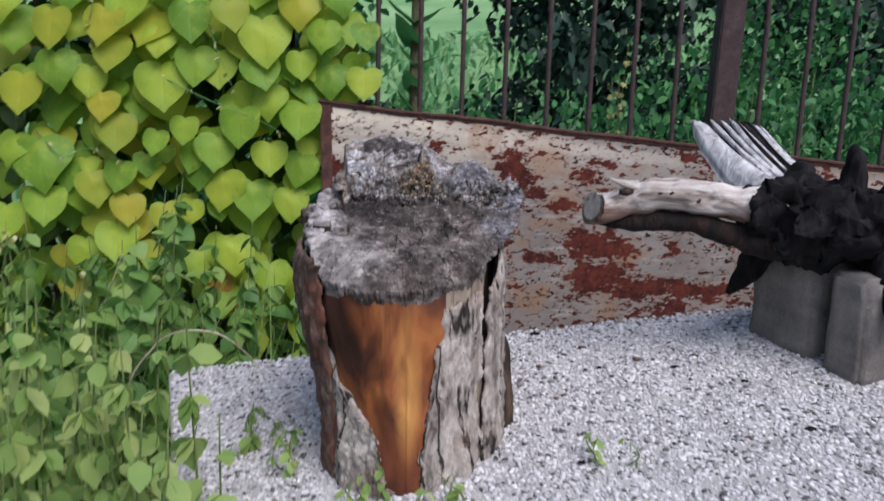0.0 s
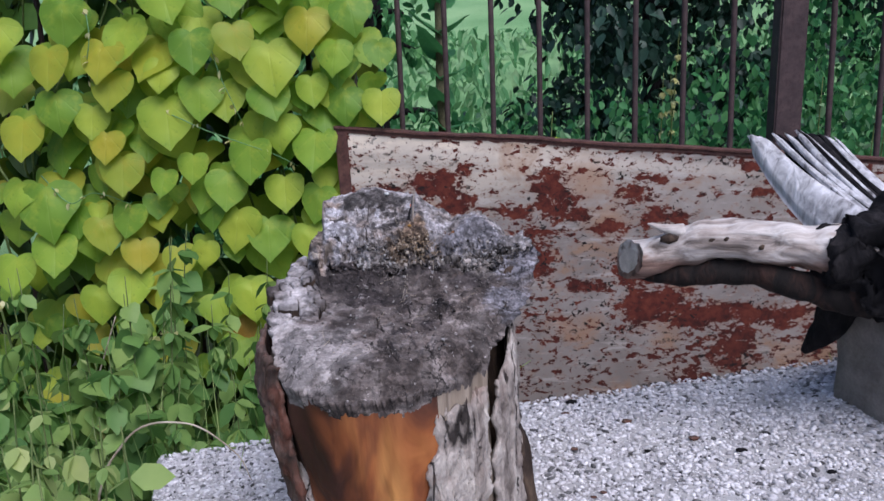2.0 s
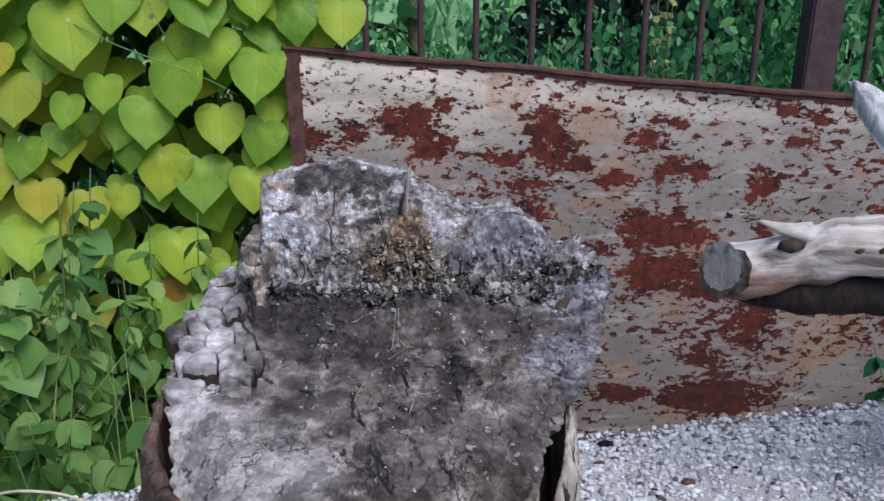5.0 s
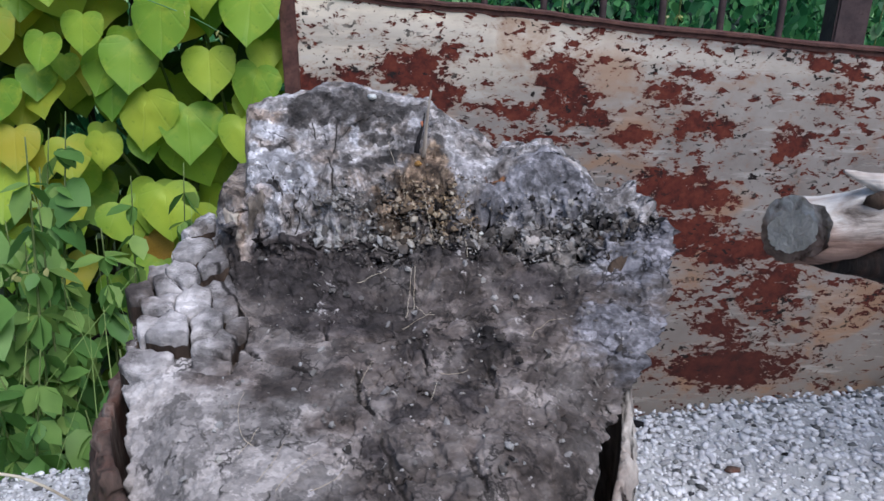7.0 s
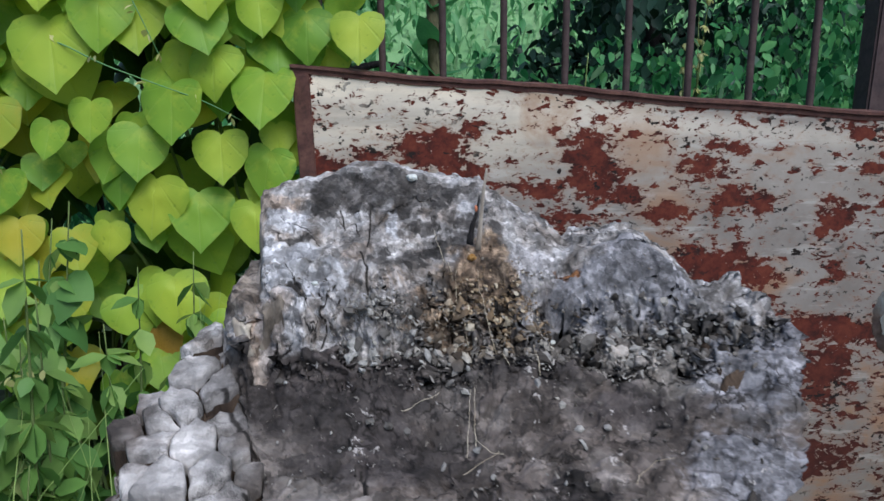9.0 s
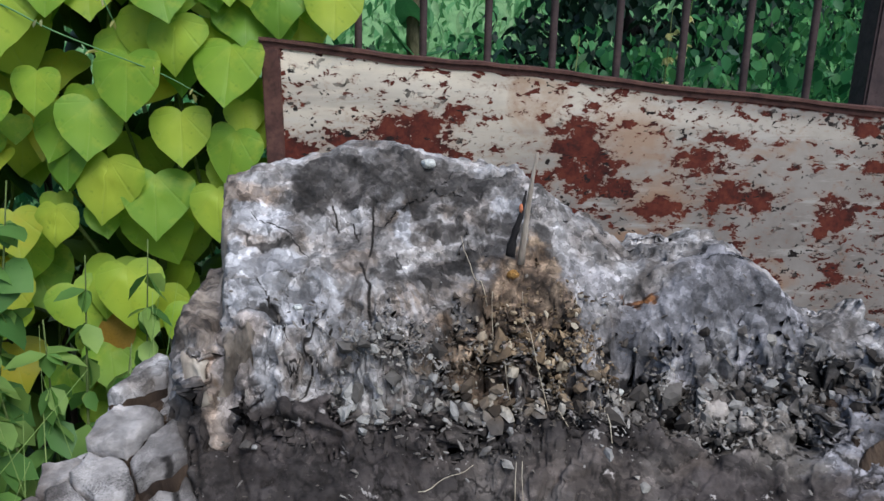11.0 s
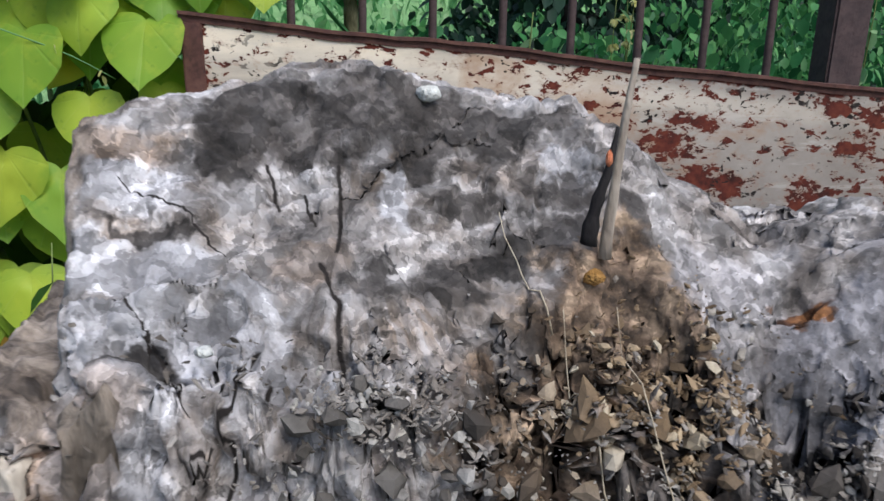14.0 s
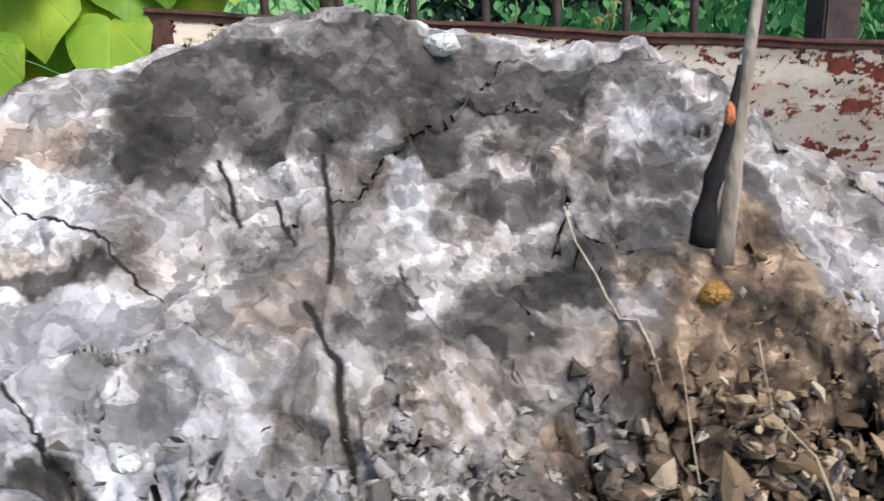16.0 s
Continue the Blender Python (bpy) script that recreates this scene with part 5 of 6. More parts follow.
def build_panel():
    panel = thing("steel_panel", "rusted steel panel with flaking cream paint and a brown rim", "metal panel", (0.6, PY, 0))
    inv = Matrix.Translation((-0.6, -PY, 0))
    x0, x1 = -0.284, 2.4
    nx, nz = 160, 40
    vs, fs = [], []
    for back in (0, 0.004):
        for j in range(nz + 1):
            for i in range(nx + 1):
                x = x0 + (x1 - x0) * i / nx
                zt = rim_z(x) - 0.004
                z = GROUND - 0.01 + (zt - GROUND + 0.01) * j / nz
                dent = 0.004 * n3(x, z, 0, 3.5) + 0.0015 * n3(x, z, 4, 11)
                vs.append((x, PY + back + dent, z))
    w, k = nx + 1, (nx + 1) * (nz + 1)
    for j in range(nz):
        for i in range(nx):
            a = j * w + i
            fs.append((a, a + 1, a + w + 1, a + w))
            fs.append((k + a, k + a + w, k + a + w + 1, k + a + 1))
    part("sheet", mesh("sheet", vs, fs, PAINT), panel, "flaking cream paint over rust", inv)
    # top flange: an angle that overhangs the sheet
    prof = [(-0.006, 0.0), (-0.006, -0.0045), (-0.002, -0.005), (-0.0015, -0.013), (0.050, -0.013), (0.050, 0.0)]
    vs, fs = [], []
    n = 220
    for i in range(n + 1):
        x = x0 - 0.009 + (x1 - x0 + 0.012) * i / n
        for py, pz in prof:
            vs.append((x, PY + py + 0.0015 * n3(x, 1, 0, 14), rim_z(x) + pz + (0.0012 * n3(x, 2, 0, 50) if pz > -0.002 else 0)))
    m = len(prof)
    for i in range(n):
        for q in range(m):
            a, b = i * m + q, i * m + (q + 1) % m
            fs.append((a, b, b + m, a + m))
    fs += [tuple(range(m - 1, -1, -1)), tuple(range(n * m, n * m + m))]
    part("top_rim", mesh("top_rim", vs, fs, RIM, False), panel, "brown rusty top flange", inv)
    # side stile
    v, f = box(x0 - 0.007, x0 + 0.019, PY - 0.005, PY + 0.045, GROUND - 0.01, rim_z(x0) - 0.0135, 0.002, 6, 0.0015)
    part("side_rim", mesh("side_rim", v, f, RIM, False), panel, "brown rusty side flange", inv)
    return panel


build_panel()


# ---- fence ----
FY = 2.18


def build_fence():
    fence = thing("iron_fence", "brown iron fence of upright bars with a square post", "fence", (0.2, FY, 0))
    inv = Matrix.Translation((-0.2, -FY, 0))
    lean = math.tan(radians(1.0))
    v, f = tube([(lean * (z - 0.6), 0, z) for z in np.linspace(GROUND - 0.02, 2.3, 18)], [0.0068] * 18, 10, 0.06, 60)
    rod = mesh("bar", v, f, IRON)
    for i in range(-12, 18):
        x = -0.069 + 0.1133 * i
        if abs(x - 0.728) < 0.05:
            continue
        part("bar", rod, fence, "", inv @ Matrix.Translation((x + 0.002 * n3(i, 0, 0, 1.3), FY, 0)))
    lean = math.tan(radians(2.0))
    bv, bf = box(-0.031, 0.031, -0.031, 0.031, GROUND - 0.02, 2.4, 0.004, 10, 0.0012)
    bv = [(p.x + lean * (p.z - 0.55), p.y, p.z) for p in bv]
    part("post", mesh("post", bv, bf, IRON, False), fence, "square brown post", inv @ Matrix.Translation((0.733, FY, 0)))
    for z in (-0.15, 2.2):
        bv, bf = box(-1.6, 2.3, FY + 0.008, FY + 0.03, z, z + 0.035, 0.003)
        part("rail", mesh("rail", bv, bf, IRON, False), fence, "", inv)


build_fence()


# ---- driftwood on concrete blocks ----
def build_blocks():
    def block(left_a, left_b, width, top, seed):
        a, b = Vector(left_a), Vector(left_b)
        d = (b - a)
        length = d.length
        ang = math.atan2(d.y, d.x)
        z0 = min(slab_z(*left_a), slab_z(*left_b)) - 0.012
        v, f = box(0, length, 0, width, 0, top - z0, 0.006, 6, 0.004, seed)
        ob = part("concrete_block", mesh("concrete_block", v, f, BLOCK, True))
        ob.matrix_basis = Matrix.Translation((a.x, a.y, z0)) @ Matrix.Rotation(ang, 4, "Z")
        tagged(ob, "rough grey concrete block under the driftwood", "block", "blocks under the driftwood")

    block((0.443, 1.093), (0.482, 0.985), 0.16, 0.468, 1.0)
    block((0.490, 0.965), (0.508, 0.905), 0.16, 0.455, 2.0)


build_blocks()


def build_driftwood():
    wood = thing("driftwood", "driftwood root with a bleached branch, charred trunk and splintered fan", "driftwood", (0.6, 1.0, 0.46))
    inv = Matrix.Translation((-0.6, -1.0, -0.46))
    line = smooth_line([(0.180, 1.058, 0.503), (0.196, 1.052, 0.508), (0.235, 1.046, 0.519), (0.30, 1.03, 0.536), (0.36, 1.015, 0.534), (0.43, 1.0, 0.520), (0.50, 0.995, 0.507)], 90)
    rad = [lerp(i, [0, 8, 22, 50, 89], [0.0135, 0.0155, 0.0230, 0.022, 0.028]) for i in range(90)]
    v, f = tube(line, rad, 56, 0.30, 38, 3.0, 0.95)
    # lengthwise cracks, and a slanting saw cut at the tip
    at, facing = Vector((0.210, 1.04, 0.514)), Vector((-0.93, -0.32, 0.10)).normalized()
    axis = (line[6] - line[0]).normalized()
    out = []
    for k, p in enumerate(v):
        c = line[k // 56]
        r = p - c
        turn = math.atan2(r.z, r.y)
        r *= 1 + 0.10 * n3(math.cos(turn) * 2.2, math.sin(turn) * 2.2, p.x * 7, 2.6, 2) - 0.10 * max(0.0, 1 - abs(n3(math.cos(turn) * 3, math.sin(turn) * 3, p.x * 5, 2.2, 8)) / 0.07)
        p = c + r
        over = (p - at).dot(facing)
        out.append(p - axis * (over / axis.dot(facing)) if over > 0 else p)
    part("branch", mesh("branch", out, f, BONE), wood, "bleached pale branch with a sawn tip", inv)
    end = [p + facing * 0.0006 for p in out[:56]]
    mid = sum(end, Vector()) / 56
    ring = [mid.lerp(p, 0.55) + facing * 0.0008 * n3(*p, 90) for p in end]
    cf = [(i, (i + 1) % 56, 56 + (i + 1) % 56, 56 + i) for i in range(56)] + [(56 + i, 56 + (i + 1) % 56, 112) for i in range(56)]
    part("cut_end", mesh("cut_end", end + ring + [mid], cf, CUT_END, False), wood, "grey sawn end", inv)
    for k, (x, y, z, r) in enumerate(((0.247, 1.024, 0.541, 0.0080), (0.289, 1.012, 0.540, 0.0045), (0.302, 1.009, 0.541, 0.0042), (0.335, 1.003, 0.533, 0.0050))):
        kv, kf = pebble_shape()
        tilt = Matrix.Translation((x, y, z)) @ pose(0, 0, 0, 25, 0, 20 * k)
        part("knot", mesh("knot", [tilt @ Vector((p[0] * r * 1.4, p[1] * r * 0.6, p[2] * r * 0.8)) for p in kv], kf, INNER), wood, "dark knot", inv)
    v, f = tube(smooth_line([(0.262, 1.034, 0.545), (0.243, 1.032, 0.551), (0.226, 1.030, 0.557)], 8), [0.009, 0.008, 0.006, 0.005, 0.004, 0.003, 0.002, 0.001], 10, 0.3, 90)
    part("twig_stub", mesh("twig_stub", v, f, BONE), wood, "", inv)
    line = smooth_line([(0.215, 1.045, 0.498), (0.27, 1.03, 0.502), (0.33, 1.02, 0.502), (0.39, 1.0, 0.486), (0.44, 0.99, 0.475)], 30)
    v, f = tube(line, [lerp(i, [0, 5, 29], [0.004, 0.011, 0.018]) for i in range(30)], 16, 0.4, 50, 6.0)
    part("dark_underside", mesh("dark_underside", v, f, RED_UNDERSIDE), wood, "charred red-brown underside of the branch", inv)
    line = smooth_line([(0.395, 1.015, 0.515), (0.46, 1.0, 0.512), (0.56, 0.99, 0.50), (0.68, 1.0, 0.51), (0.82, 1.02, 0.50), (0.95, 1.03, 0.49)], 60)
    rad = [lerp(i, [0, 4, 12, 30, 50, 59], [0.024, 0.042, 0.054, 0.064, 0.058, 0.030]) for i in range(60)]
    v, f = tube(line, rad, 60, 0.5, 17, 8.0, 0.85)
    v = [p + Vector((n3(*p, 42, 1), n3(*p, 42, 2), n3(*p, 42, 3))) * 0.022 + Vector((n3(*p, 130, 1), n3(*p, 130, 2), n3(*p, 130, 3))) * 0.008 for p in v]
    part("trunk", mesh("trunk", v, f, CHAR), wood, "black charred trunk", inv)
    # bleached fan: one broad blade, then thin splinters; an added black sheet makes the gaps dark
    def ribbon(foot, tip, w0, w1, thick, bend, seed, mat, label):
        foot, tip = Vector(foot), Vector(tip)
        side = (tip - foot).cross(Vector((0.44, 0.90, -0.05))).normalized()
        face = side.cross(tip - foot).normalized()
        n, m = 26, 10
        vs, fs = [], []
        for back in (0, 1):
            for j in range(n + 1):
                u = j / n
                for i in range(m + 1):
                    e = 2 * i / m - 1
                    w = (w0 + (w1 - w0) * u) * (1 if u < 0.88 else max(0.25, 1 - ((u - 0.88) / 0.12) ** 2 * 0.7))
                    c = foot.lerp(tip, u) + side * bend * math.sin(math.pi * u)
                    curl = thick * (1.0 - e * e) * (1 - back) + 0.002 * n3(e * 2, u * 1.2, seed, 2.5)
                    end = 0.010 * n3(e, seed, 0, 2.3) * (1 if u > 0.97 else 0)
                    vs.append(c + side * e * w + face * (-thick * 0.5 * (1 - 2 * back) - (curl if not back else 0)) + (tip - foot).normalized() * end)
        q, w = (n + 1) * (m + 1), m + 1
        for j in range(n):
            for i in range(m):
                a = j * w + i
                fs += [(a, a + 1, a + w + 1, a + w), (q + a, q + a + w, q + a + w + 1, q + a + 1)]
            for a in (j * w, j * w + m):
                fs.append((a, a + w, q + a + w, q + a))
        for i in range(m):
            a = n * w + i
            fs.append((a, a + 1, q + a + 1, q + a))
        part("splinter", mesh("splinter", vs, fs, mat), wood, label, inv)

    rng = random.Random(3)
    ribbon((0.500, 1.150, 0.500), (0.416, 1.320, 0.617), 0.034, 0.012, 0.007, 0.010, 1.0, FAN, "broad smooth bleached blade")
    ribbon((0.520, 1.175, 0.515), (0.470, 1.330, 0.606), 0.026, 0.030, 0.004, 0.0, 2.0, CHAR, "black backing sheet for the shaded gaps")
    for i in range(14):
        u = i / 13
        tip = (0.440 + 0.078 * u, 1.318 - 0.01 * u + rng.uniform(-0.006, 0.006), 0.625 - 0.016 * u + rng.uniform(-0.016, 0.006))
        ribbon((0.512 + 0.045 * u, 1.155, 0.520 + 0.010 * u), tip, rng.uniform(0.0025, 0.0065), rng.uniform(0.0018, 0.0050), 0.003, rng.uniform(-0.002, 0.006), i + 3.0, FAN if i % 4 != 2 else CHAR, "bleached grey splinter" if i % 4 != 2 else "dark splinter")
    # dark stubs and roots
    stubs = [
        ((0.45, 1.04, 0.49), (0.425, 1.06, 0.43), (0.405, 1.075, 0.395), 0.018),
        ((0.47, 1.02, 0.54), (0.475, 1.03, 0.565), (0.485, 1.03, 0.575), 0.022),
        ((0.52, 1.0, 0.54), (0.525, 1.0, 0.575), (0.515, 0.99, 0.605), 0.016),
        ((0.58, 0.99, 0.54), (0.59, 0.99, 0.58), (0.61, 0.98, 0.60), 0.022),
        ((0.64, 1.0, 0.55), (0.635, 1.0, 0.60), (0.645, 0.99, 0.63), 0.014),
        ((0.55, 0.95, 0.47), (0.545, 0.91, 0.43), (0.54, 0.885, 0.40), 0.022),
        ((0.62, 0.95, 0.48), (0.60, 0.90, 0.45), (0.585, 0.87, 0.43), 0.025),
    ]
    for k, (a, b, c, r) in enumerate(stubs):
        v, f = tube(smooth_line([a, b, c], 14), [r * lerp(i, [0, 9, 13], [1.2, 0.8, 0.25]) for i in range(14)], 12, 0.45, 45, k + 2.0)
        part("root", mesh("root", v, f, BONE if k == 4 else CHAR), wood, "bleached root stub" if k == 4 else "", inv)


build_driftwood()


# ---- plants ----
def heart_leaf(seed, cup=0.12, rings=4, n=22):
    """A heart-shaped leaf 1 wide, its stalk at the origin, its tip towards -y, facing +z."""
    half = smooth_line([(0.0, 0.0, 0), (0.07, 0.07, 0), (0.20, 0.11, 0), (0.36, 0.075, 0), (0.48, -0.07, 0), (0.50, -0.26, 0), (0.42, -0.49, 0), (0.27, -0.68, 0), (0.12, -0.83, 0), (0.0, -0.96, 0)], n // 2 + 1)
    outline = [(p.x, p.y) for p in half] + [(-p.x, p.y) for p in half[-2:0:-1]]
    n = len(outline)
    outline = [(x * (1 + 0.13 * n3(x, y, seed, 2.2)), y * (1 + 0.05 * n3(x, y, seed + 4, 3))) for x, y in outline]
    vs, fs = [(0, -0.25, 0.01)], []
    for j in range(1, rings + 1):
        s = j / rings
        for x, y in outline:
            px, py = x * s, -0.25 + (y + 0.25) * s
            z = 0.02 * abs(px) - cup * (px * px * 1.6 + max(0, -py) ** 2 * 0.9) + 0.022 * n3(px, py, seed, 5) + 0.075 * n3(px, py, seed + 2, 1.9)
            vs.append((px, py, z))
    for i in range(n):
        fs.append((0, 1 + (i + 1) % n, 1 + i))
    for j in range(rings - 1):
        for i in range(n):
            a, b = 1 + j * n + i, 1 + j * n + (i + 1) % n
            fs.append((a, b, b + n, a + n))
    return vs, fs


def small_leaves(spots, shape, seed):
    """Joined leaves: spots are (x, y, z, size); shape is (verts, faces) of one leaf along -y."""
    rng = np.random.default_rng(seed)
    base, bf = np.array(shape[0], float), shape[1]
    m = len(spots)
    spots = np.asarray(spots, float)
    yaw, pitch, roll = rng.uniform(-math.pi, math.pi, m), rng.normal(0.9, 0.45, m), rng.normal(0, 0.5, m)
    cy, sy, cp, sp, cr, sr = np.cos(yaw), np.sin(yaw), np.cos(pitch), np.sin(pitch), np.cos(roll), np.sin(roll)
    P = base[None] * spots[:, 3][:, None, None]
    x, y, z = P[..., 0], P[..., 1], P[..., 2]
    x, z = x * cr[:, None] + z * sr[:, None], -x * sr[:, None] + z * cr[:, None]
    y, z = y * cp[:, None] - z * sp[:, None], y * sp[:, None] + z * cp[:, None]
    x, y = x * cy[:, None] - y * sy[:, None], x * sy[:, None] + y * cy[:, None]
    V = np.stack([x + spots[:, 0][:, None], y + spots[:, 1][:, None], z + spots[:, 2][:, None]], -1).reshape(-1, 3)
    k = len(base)
    F = [tuple(i + j * k for i in f) for j in range(m) for f in bf]
    return V.tolist(), F


LANCE = ([(0, 0, 0), (0.16, -0.3, 0.03), (0.14, -0.65, 0.0), (0, -1, -0.12), (-0.14, -0.65, 0.0), (-0.16, -0.3, 0.03), (0, -0.35, -0.03), (0, -0.68, -0.05)], [(0, 6, 1), (1, 6, 7, 2), (2, 7, 3), (3, 7, 4), (4, 7, 6, 5), (5, 6, 0)])
OVAL = ([(0, 0, 0), (0.3, -0.3, 0.05), (0.28, -0.65, 0.0), (0, -1, -0.12), (-0.28, -0.65, 0.0), (-0.3, -0.3, 0.05), (0, -0.35, -0.04), (0, -0.68, -0.06)], LANCE[1])
HEART_SMALL = heart_leaf(7.0, 0.2, 2, 12)

# leaves in the open: x, z of the stalk, width
MIDDLE = [
    (-0.769, 0.777, 0.095), (-0.658, 0.713, 0.123), (-0.578, 0.751, 0.099), (-0.825, 0.706, 0.08), (-0.797, 0.649, 0.078), (-0.771, 0.594, 0.096), (-0.677, 0.559, 0.066), (-0.611, 0.59, 0.07), (-0.475, 0.612, 0.1), (-0.43, 0.731, 0.092), (-0.335, 0.743, 0.075), (-0.264, 0.712, 0.085), (-0.184, 0.705, 0.082), (-0.409, 0.663, 0.086), (-0.332, 0.626, 0.1), (-0.535, 0.547, 0.092), (-0.414, 0.532, 0.088), (-0.335, 0.505, 0.085), (-0.521, 0.466, 0.106), (-0.459, 0.441, 0.105), (-0.367, 0.421, 0.085),
]
LOWER = [
    (-0.85, 0.49, 0.045), (-0.769, 0.484, 0.081), (-0.759, 0.404, 0.082), (-0.788, 0.335, 0.105), (-0.671, 0.385, 0.079), (-0.606, 0.394, 0.065), (-0.509, 0.305, 0.101), (-0.696, 0.286, 0.085), (-0.876, 0.296, 0.093), (-0.96, 0.537, 0.138), (-1.018, 0.55, 0.088), (-0.84, 0.458, 0.09), (-0.6, 0.27, 0.09), (-0.42, 0.24, 0.09), (-0.95, 0.42, 0.1), (-1.05, 0.38, 0.1), (-0.55, 0.18, 0.09), (-0.8, 0.2, 0.1),
]
UPPER = [
    (-0.657, 0.795, 0.08), (-0.42, 0.816, 0.125), (-0.273, 0.811, 0.08), (-0.184, 0.808, 0.07), (-0.779, 0.84, 0.1), (-0.901, 0.834, 0.1), (-0.987, 0.688, 0.106), (-0.9, 0.74, 0.1), (-0.49, 0.86, 0.085), (-0.724, 0.88, 0.104), (-0.584, 0.85, 0.1), (-0.33, 0.88, 0.1), (-0.86, 0.93, 0.11), (-0.64, 0.96, 0.11), (-0.5, 0.96, 0.1), (-0.38, 0.98, 0.1), (-1.02, 0.9, 0.11), (-0.24, 0.9, 0.09), (-0.76, 1.02, 0.11),
]


def build_vine():
    vine = thing("climbing_vine", "dense climbing vine with heart-shaped yellow-green leaves on the fence", "vine", (-0.7, 2.05, 0))
    inv = Matrix.Translation((0.7, -2.05, 0))
    kinds = [heart_leaf(s, c) for s, c in ((1.0, 0.08), (2.0, 0.16), (3.0, 0.02), (4.0, 0.22), (5.0, -0.05), (6.0, 0.28), (7.5, 0.12))]
    greens = [mesh("leaf", v, f, VINE) for v, f in kinds]
    yellows = [mesh("leaf", v, f, VINE_YELLOW) for v, f in kinds[:4]]
    rng = random.Random(11)

    def leaf(x, y, z, width, yellow=False, wild=1.0):
        me = rng.choice(yellows if yellow else greens)
        face = Matrix.Rotation(radians(rng.gauss(68, 9 * wild)), 4, "X")
        turn = Matrix.Rotation(radians(rng.gauss(4, 14 * wild)), 4, "Z")
        spin = Matrix.Rotation(radians(rng.gauss(0, 10 * wild)), 4, "Z")
        part("leaf", me, vine, "", inv @ Matrix.Translation((x, y, z)) @ turn @ face @ spin @ Matrix.Diagonal((width, width * 0.94, width, 1)))

    for x, z, w in UPPER + MIDDLE + LOWER:
        leaf(x, 1.90 + rng.uniform(-0.012, 0.012), z, w * 1.04, rng.random() < (0.34 if x < -0.66 else 0.04), 0.6)
    for x, z, w in UPPER + MIDDLE + LOWER:
        for _ in range(2):
            leaf(x + rng.uniform(-0.07, 0.07), rng.uniform(1.925, 1.965), z + rng.uniform(-0.08, 0.05), w * rng.uniform(0.65, 1.15), rng.random() < (0.30 if x < -0.62 else 0.05), 1.3)
    made = 0
    while made < 190:
        x, z = rng.uniform(*((-0.52, -0.25) if made % 4 == 0 else (-1.35, -0.24))), rng.uniform(-0.05, 1.25)
        if x > -0.30 and z < 0.63:
            continue
        y = rng.uniform(1.96, 2.10)
        leaf(x, y, z, rng.uniform(0.05, 0.125), rng.random() < (0.45 if x < -0.6 and z < 0.8 else 0.06))
        made += 1
    brown = mesh("leaf", *kinds[5], DEAD)
    for x, z, w, tilt in ((-0.555, 0.210, 0.070, 25), (-0.485, 0.130, 0.060, -20)):
        part("leaf", brown, vine, "orange-brown dead leaf", inv @ Matrix.Translation((x, 1.905, z)) @ pose(0, 0, 0, 70, 0, 0) @ pose(0, 0, 0, 0, 0, tilt) @ Matrix.Scale(w, 4))
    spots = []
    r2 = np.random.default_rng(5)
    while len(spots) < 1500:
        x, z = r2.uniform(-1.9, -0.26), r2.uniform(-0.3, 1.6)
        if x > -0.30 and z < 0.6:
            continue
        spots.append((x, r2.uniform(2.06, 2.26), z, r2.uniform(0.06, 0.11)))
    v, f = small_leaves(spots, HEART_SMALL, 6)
    tagged(part("inner_leaves", mesh("inner_leaves", v, f, VINE_BACK), vine, "inner leaves coloured dark for shade", inv), kind="stuff")
    for k in range(16):
        x = -1.4 + 1.1 * k / 15 + rng.uniform(-0.03, 0.03)
        pts = [(x, 2.08, GROUND)]
        for s in range(1, 8):
            pts.append((x + rng.uniform(-0.09, 0.09), rng.uniform(1.98, 2.14), s * 0.2))
        v, f = tube(smooth_line(pts, 40), [0.003 * (1.2 - 0.6 * i / 40) for i in range(40)], 6)
        part("stem", mesh("stem", v, f, STEM), vine, "thin twining stem", inv)
    for run in (((-0.72, 1.93, 0.70), (-0.635, 1.885, 0.677), (-0.574, 1.88, 0.646), (-0.495, 1.88, 0.614), (-0.425, 1.88, 0.586), (-0.373, 1.89, 0.555)), ((-0.56, 1.93, 0.84), (-0.528, 1.885, 0.763), (-0.505, 1.88, 0.705), (-0.488, 1.89, 0.651)), ((-0.98, 1.92, 0.56), (-0.90, 1.88, 0.50), (-0.84, 1.88, 0.52), (-0.76, 1.89, 0.49)), ((-0.83, 1.93, 0.95), (-0.80, 1.88, 0.86), (-0.815, 1.88, 0.78), (-0.79, 1.89, 0.72))):
        line = smooth_line(run, 26)
        v, f = tube(line, [0.0013 * (1.1 - i / 40) for i in range(26)], 6)
        part("tendril", mesh("tendril", v, f, LIGHT_GRASS), vine, "pale thin tendril", inv)
        buds = [(p.x + rng.uniform(-0.006, 0.006), p.y - 0.004, p.z + rng.uniform(-0.004, 0.010), rng.uniform(0.010, 0.018)) for p in line[4::5] for _ in range(2)]
        v, f = small_leaves(buds, OVAL, 77)
        tagged(part("buds", mesh("buds", v, f, PETAL), vine, "small pale buds", inv), kind="stuff")


build_vine()


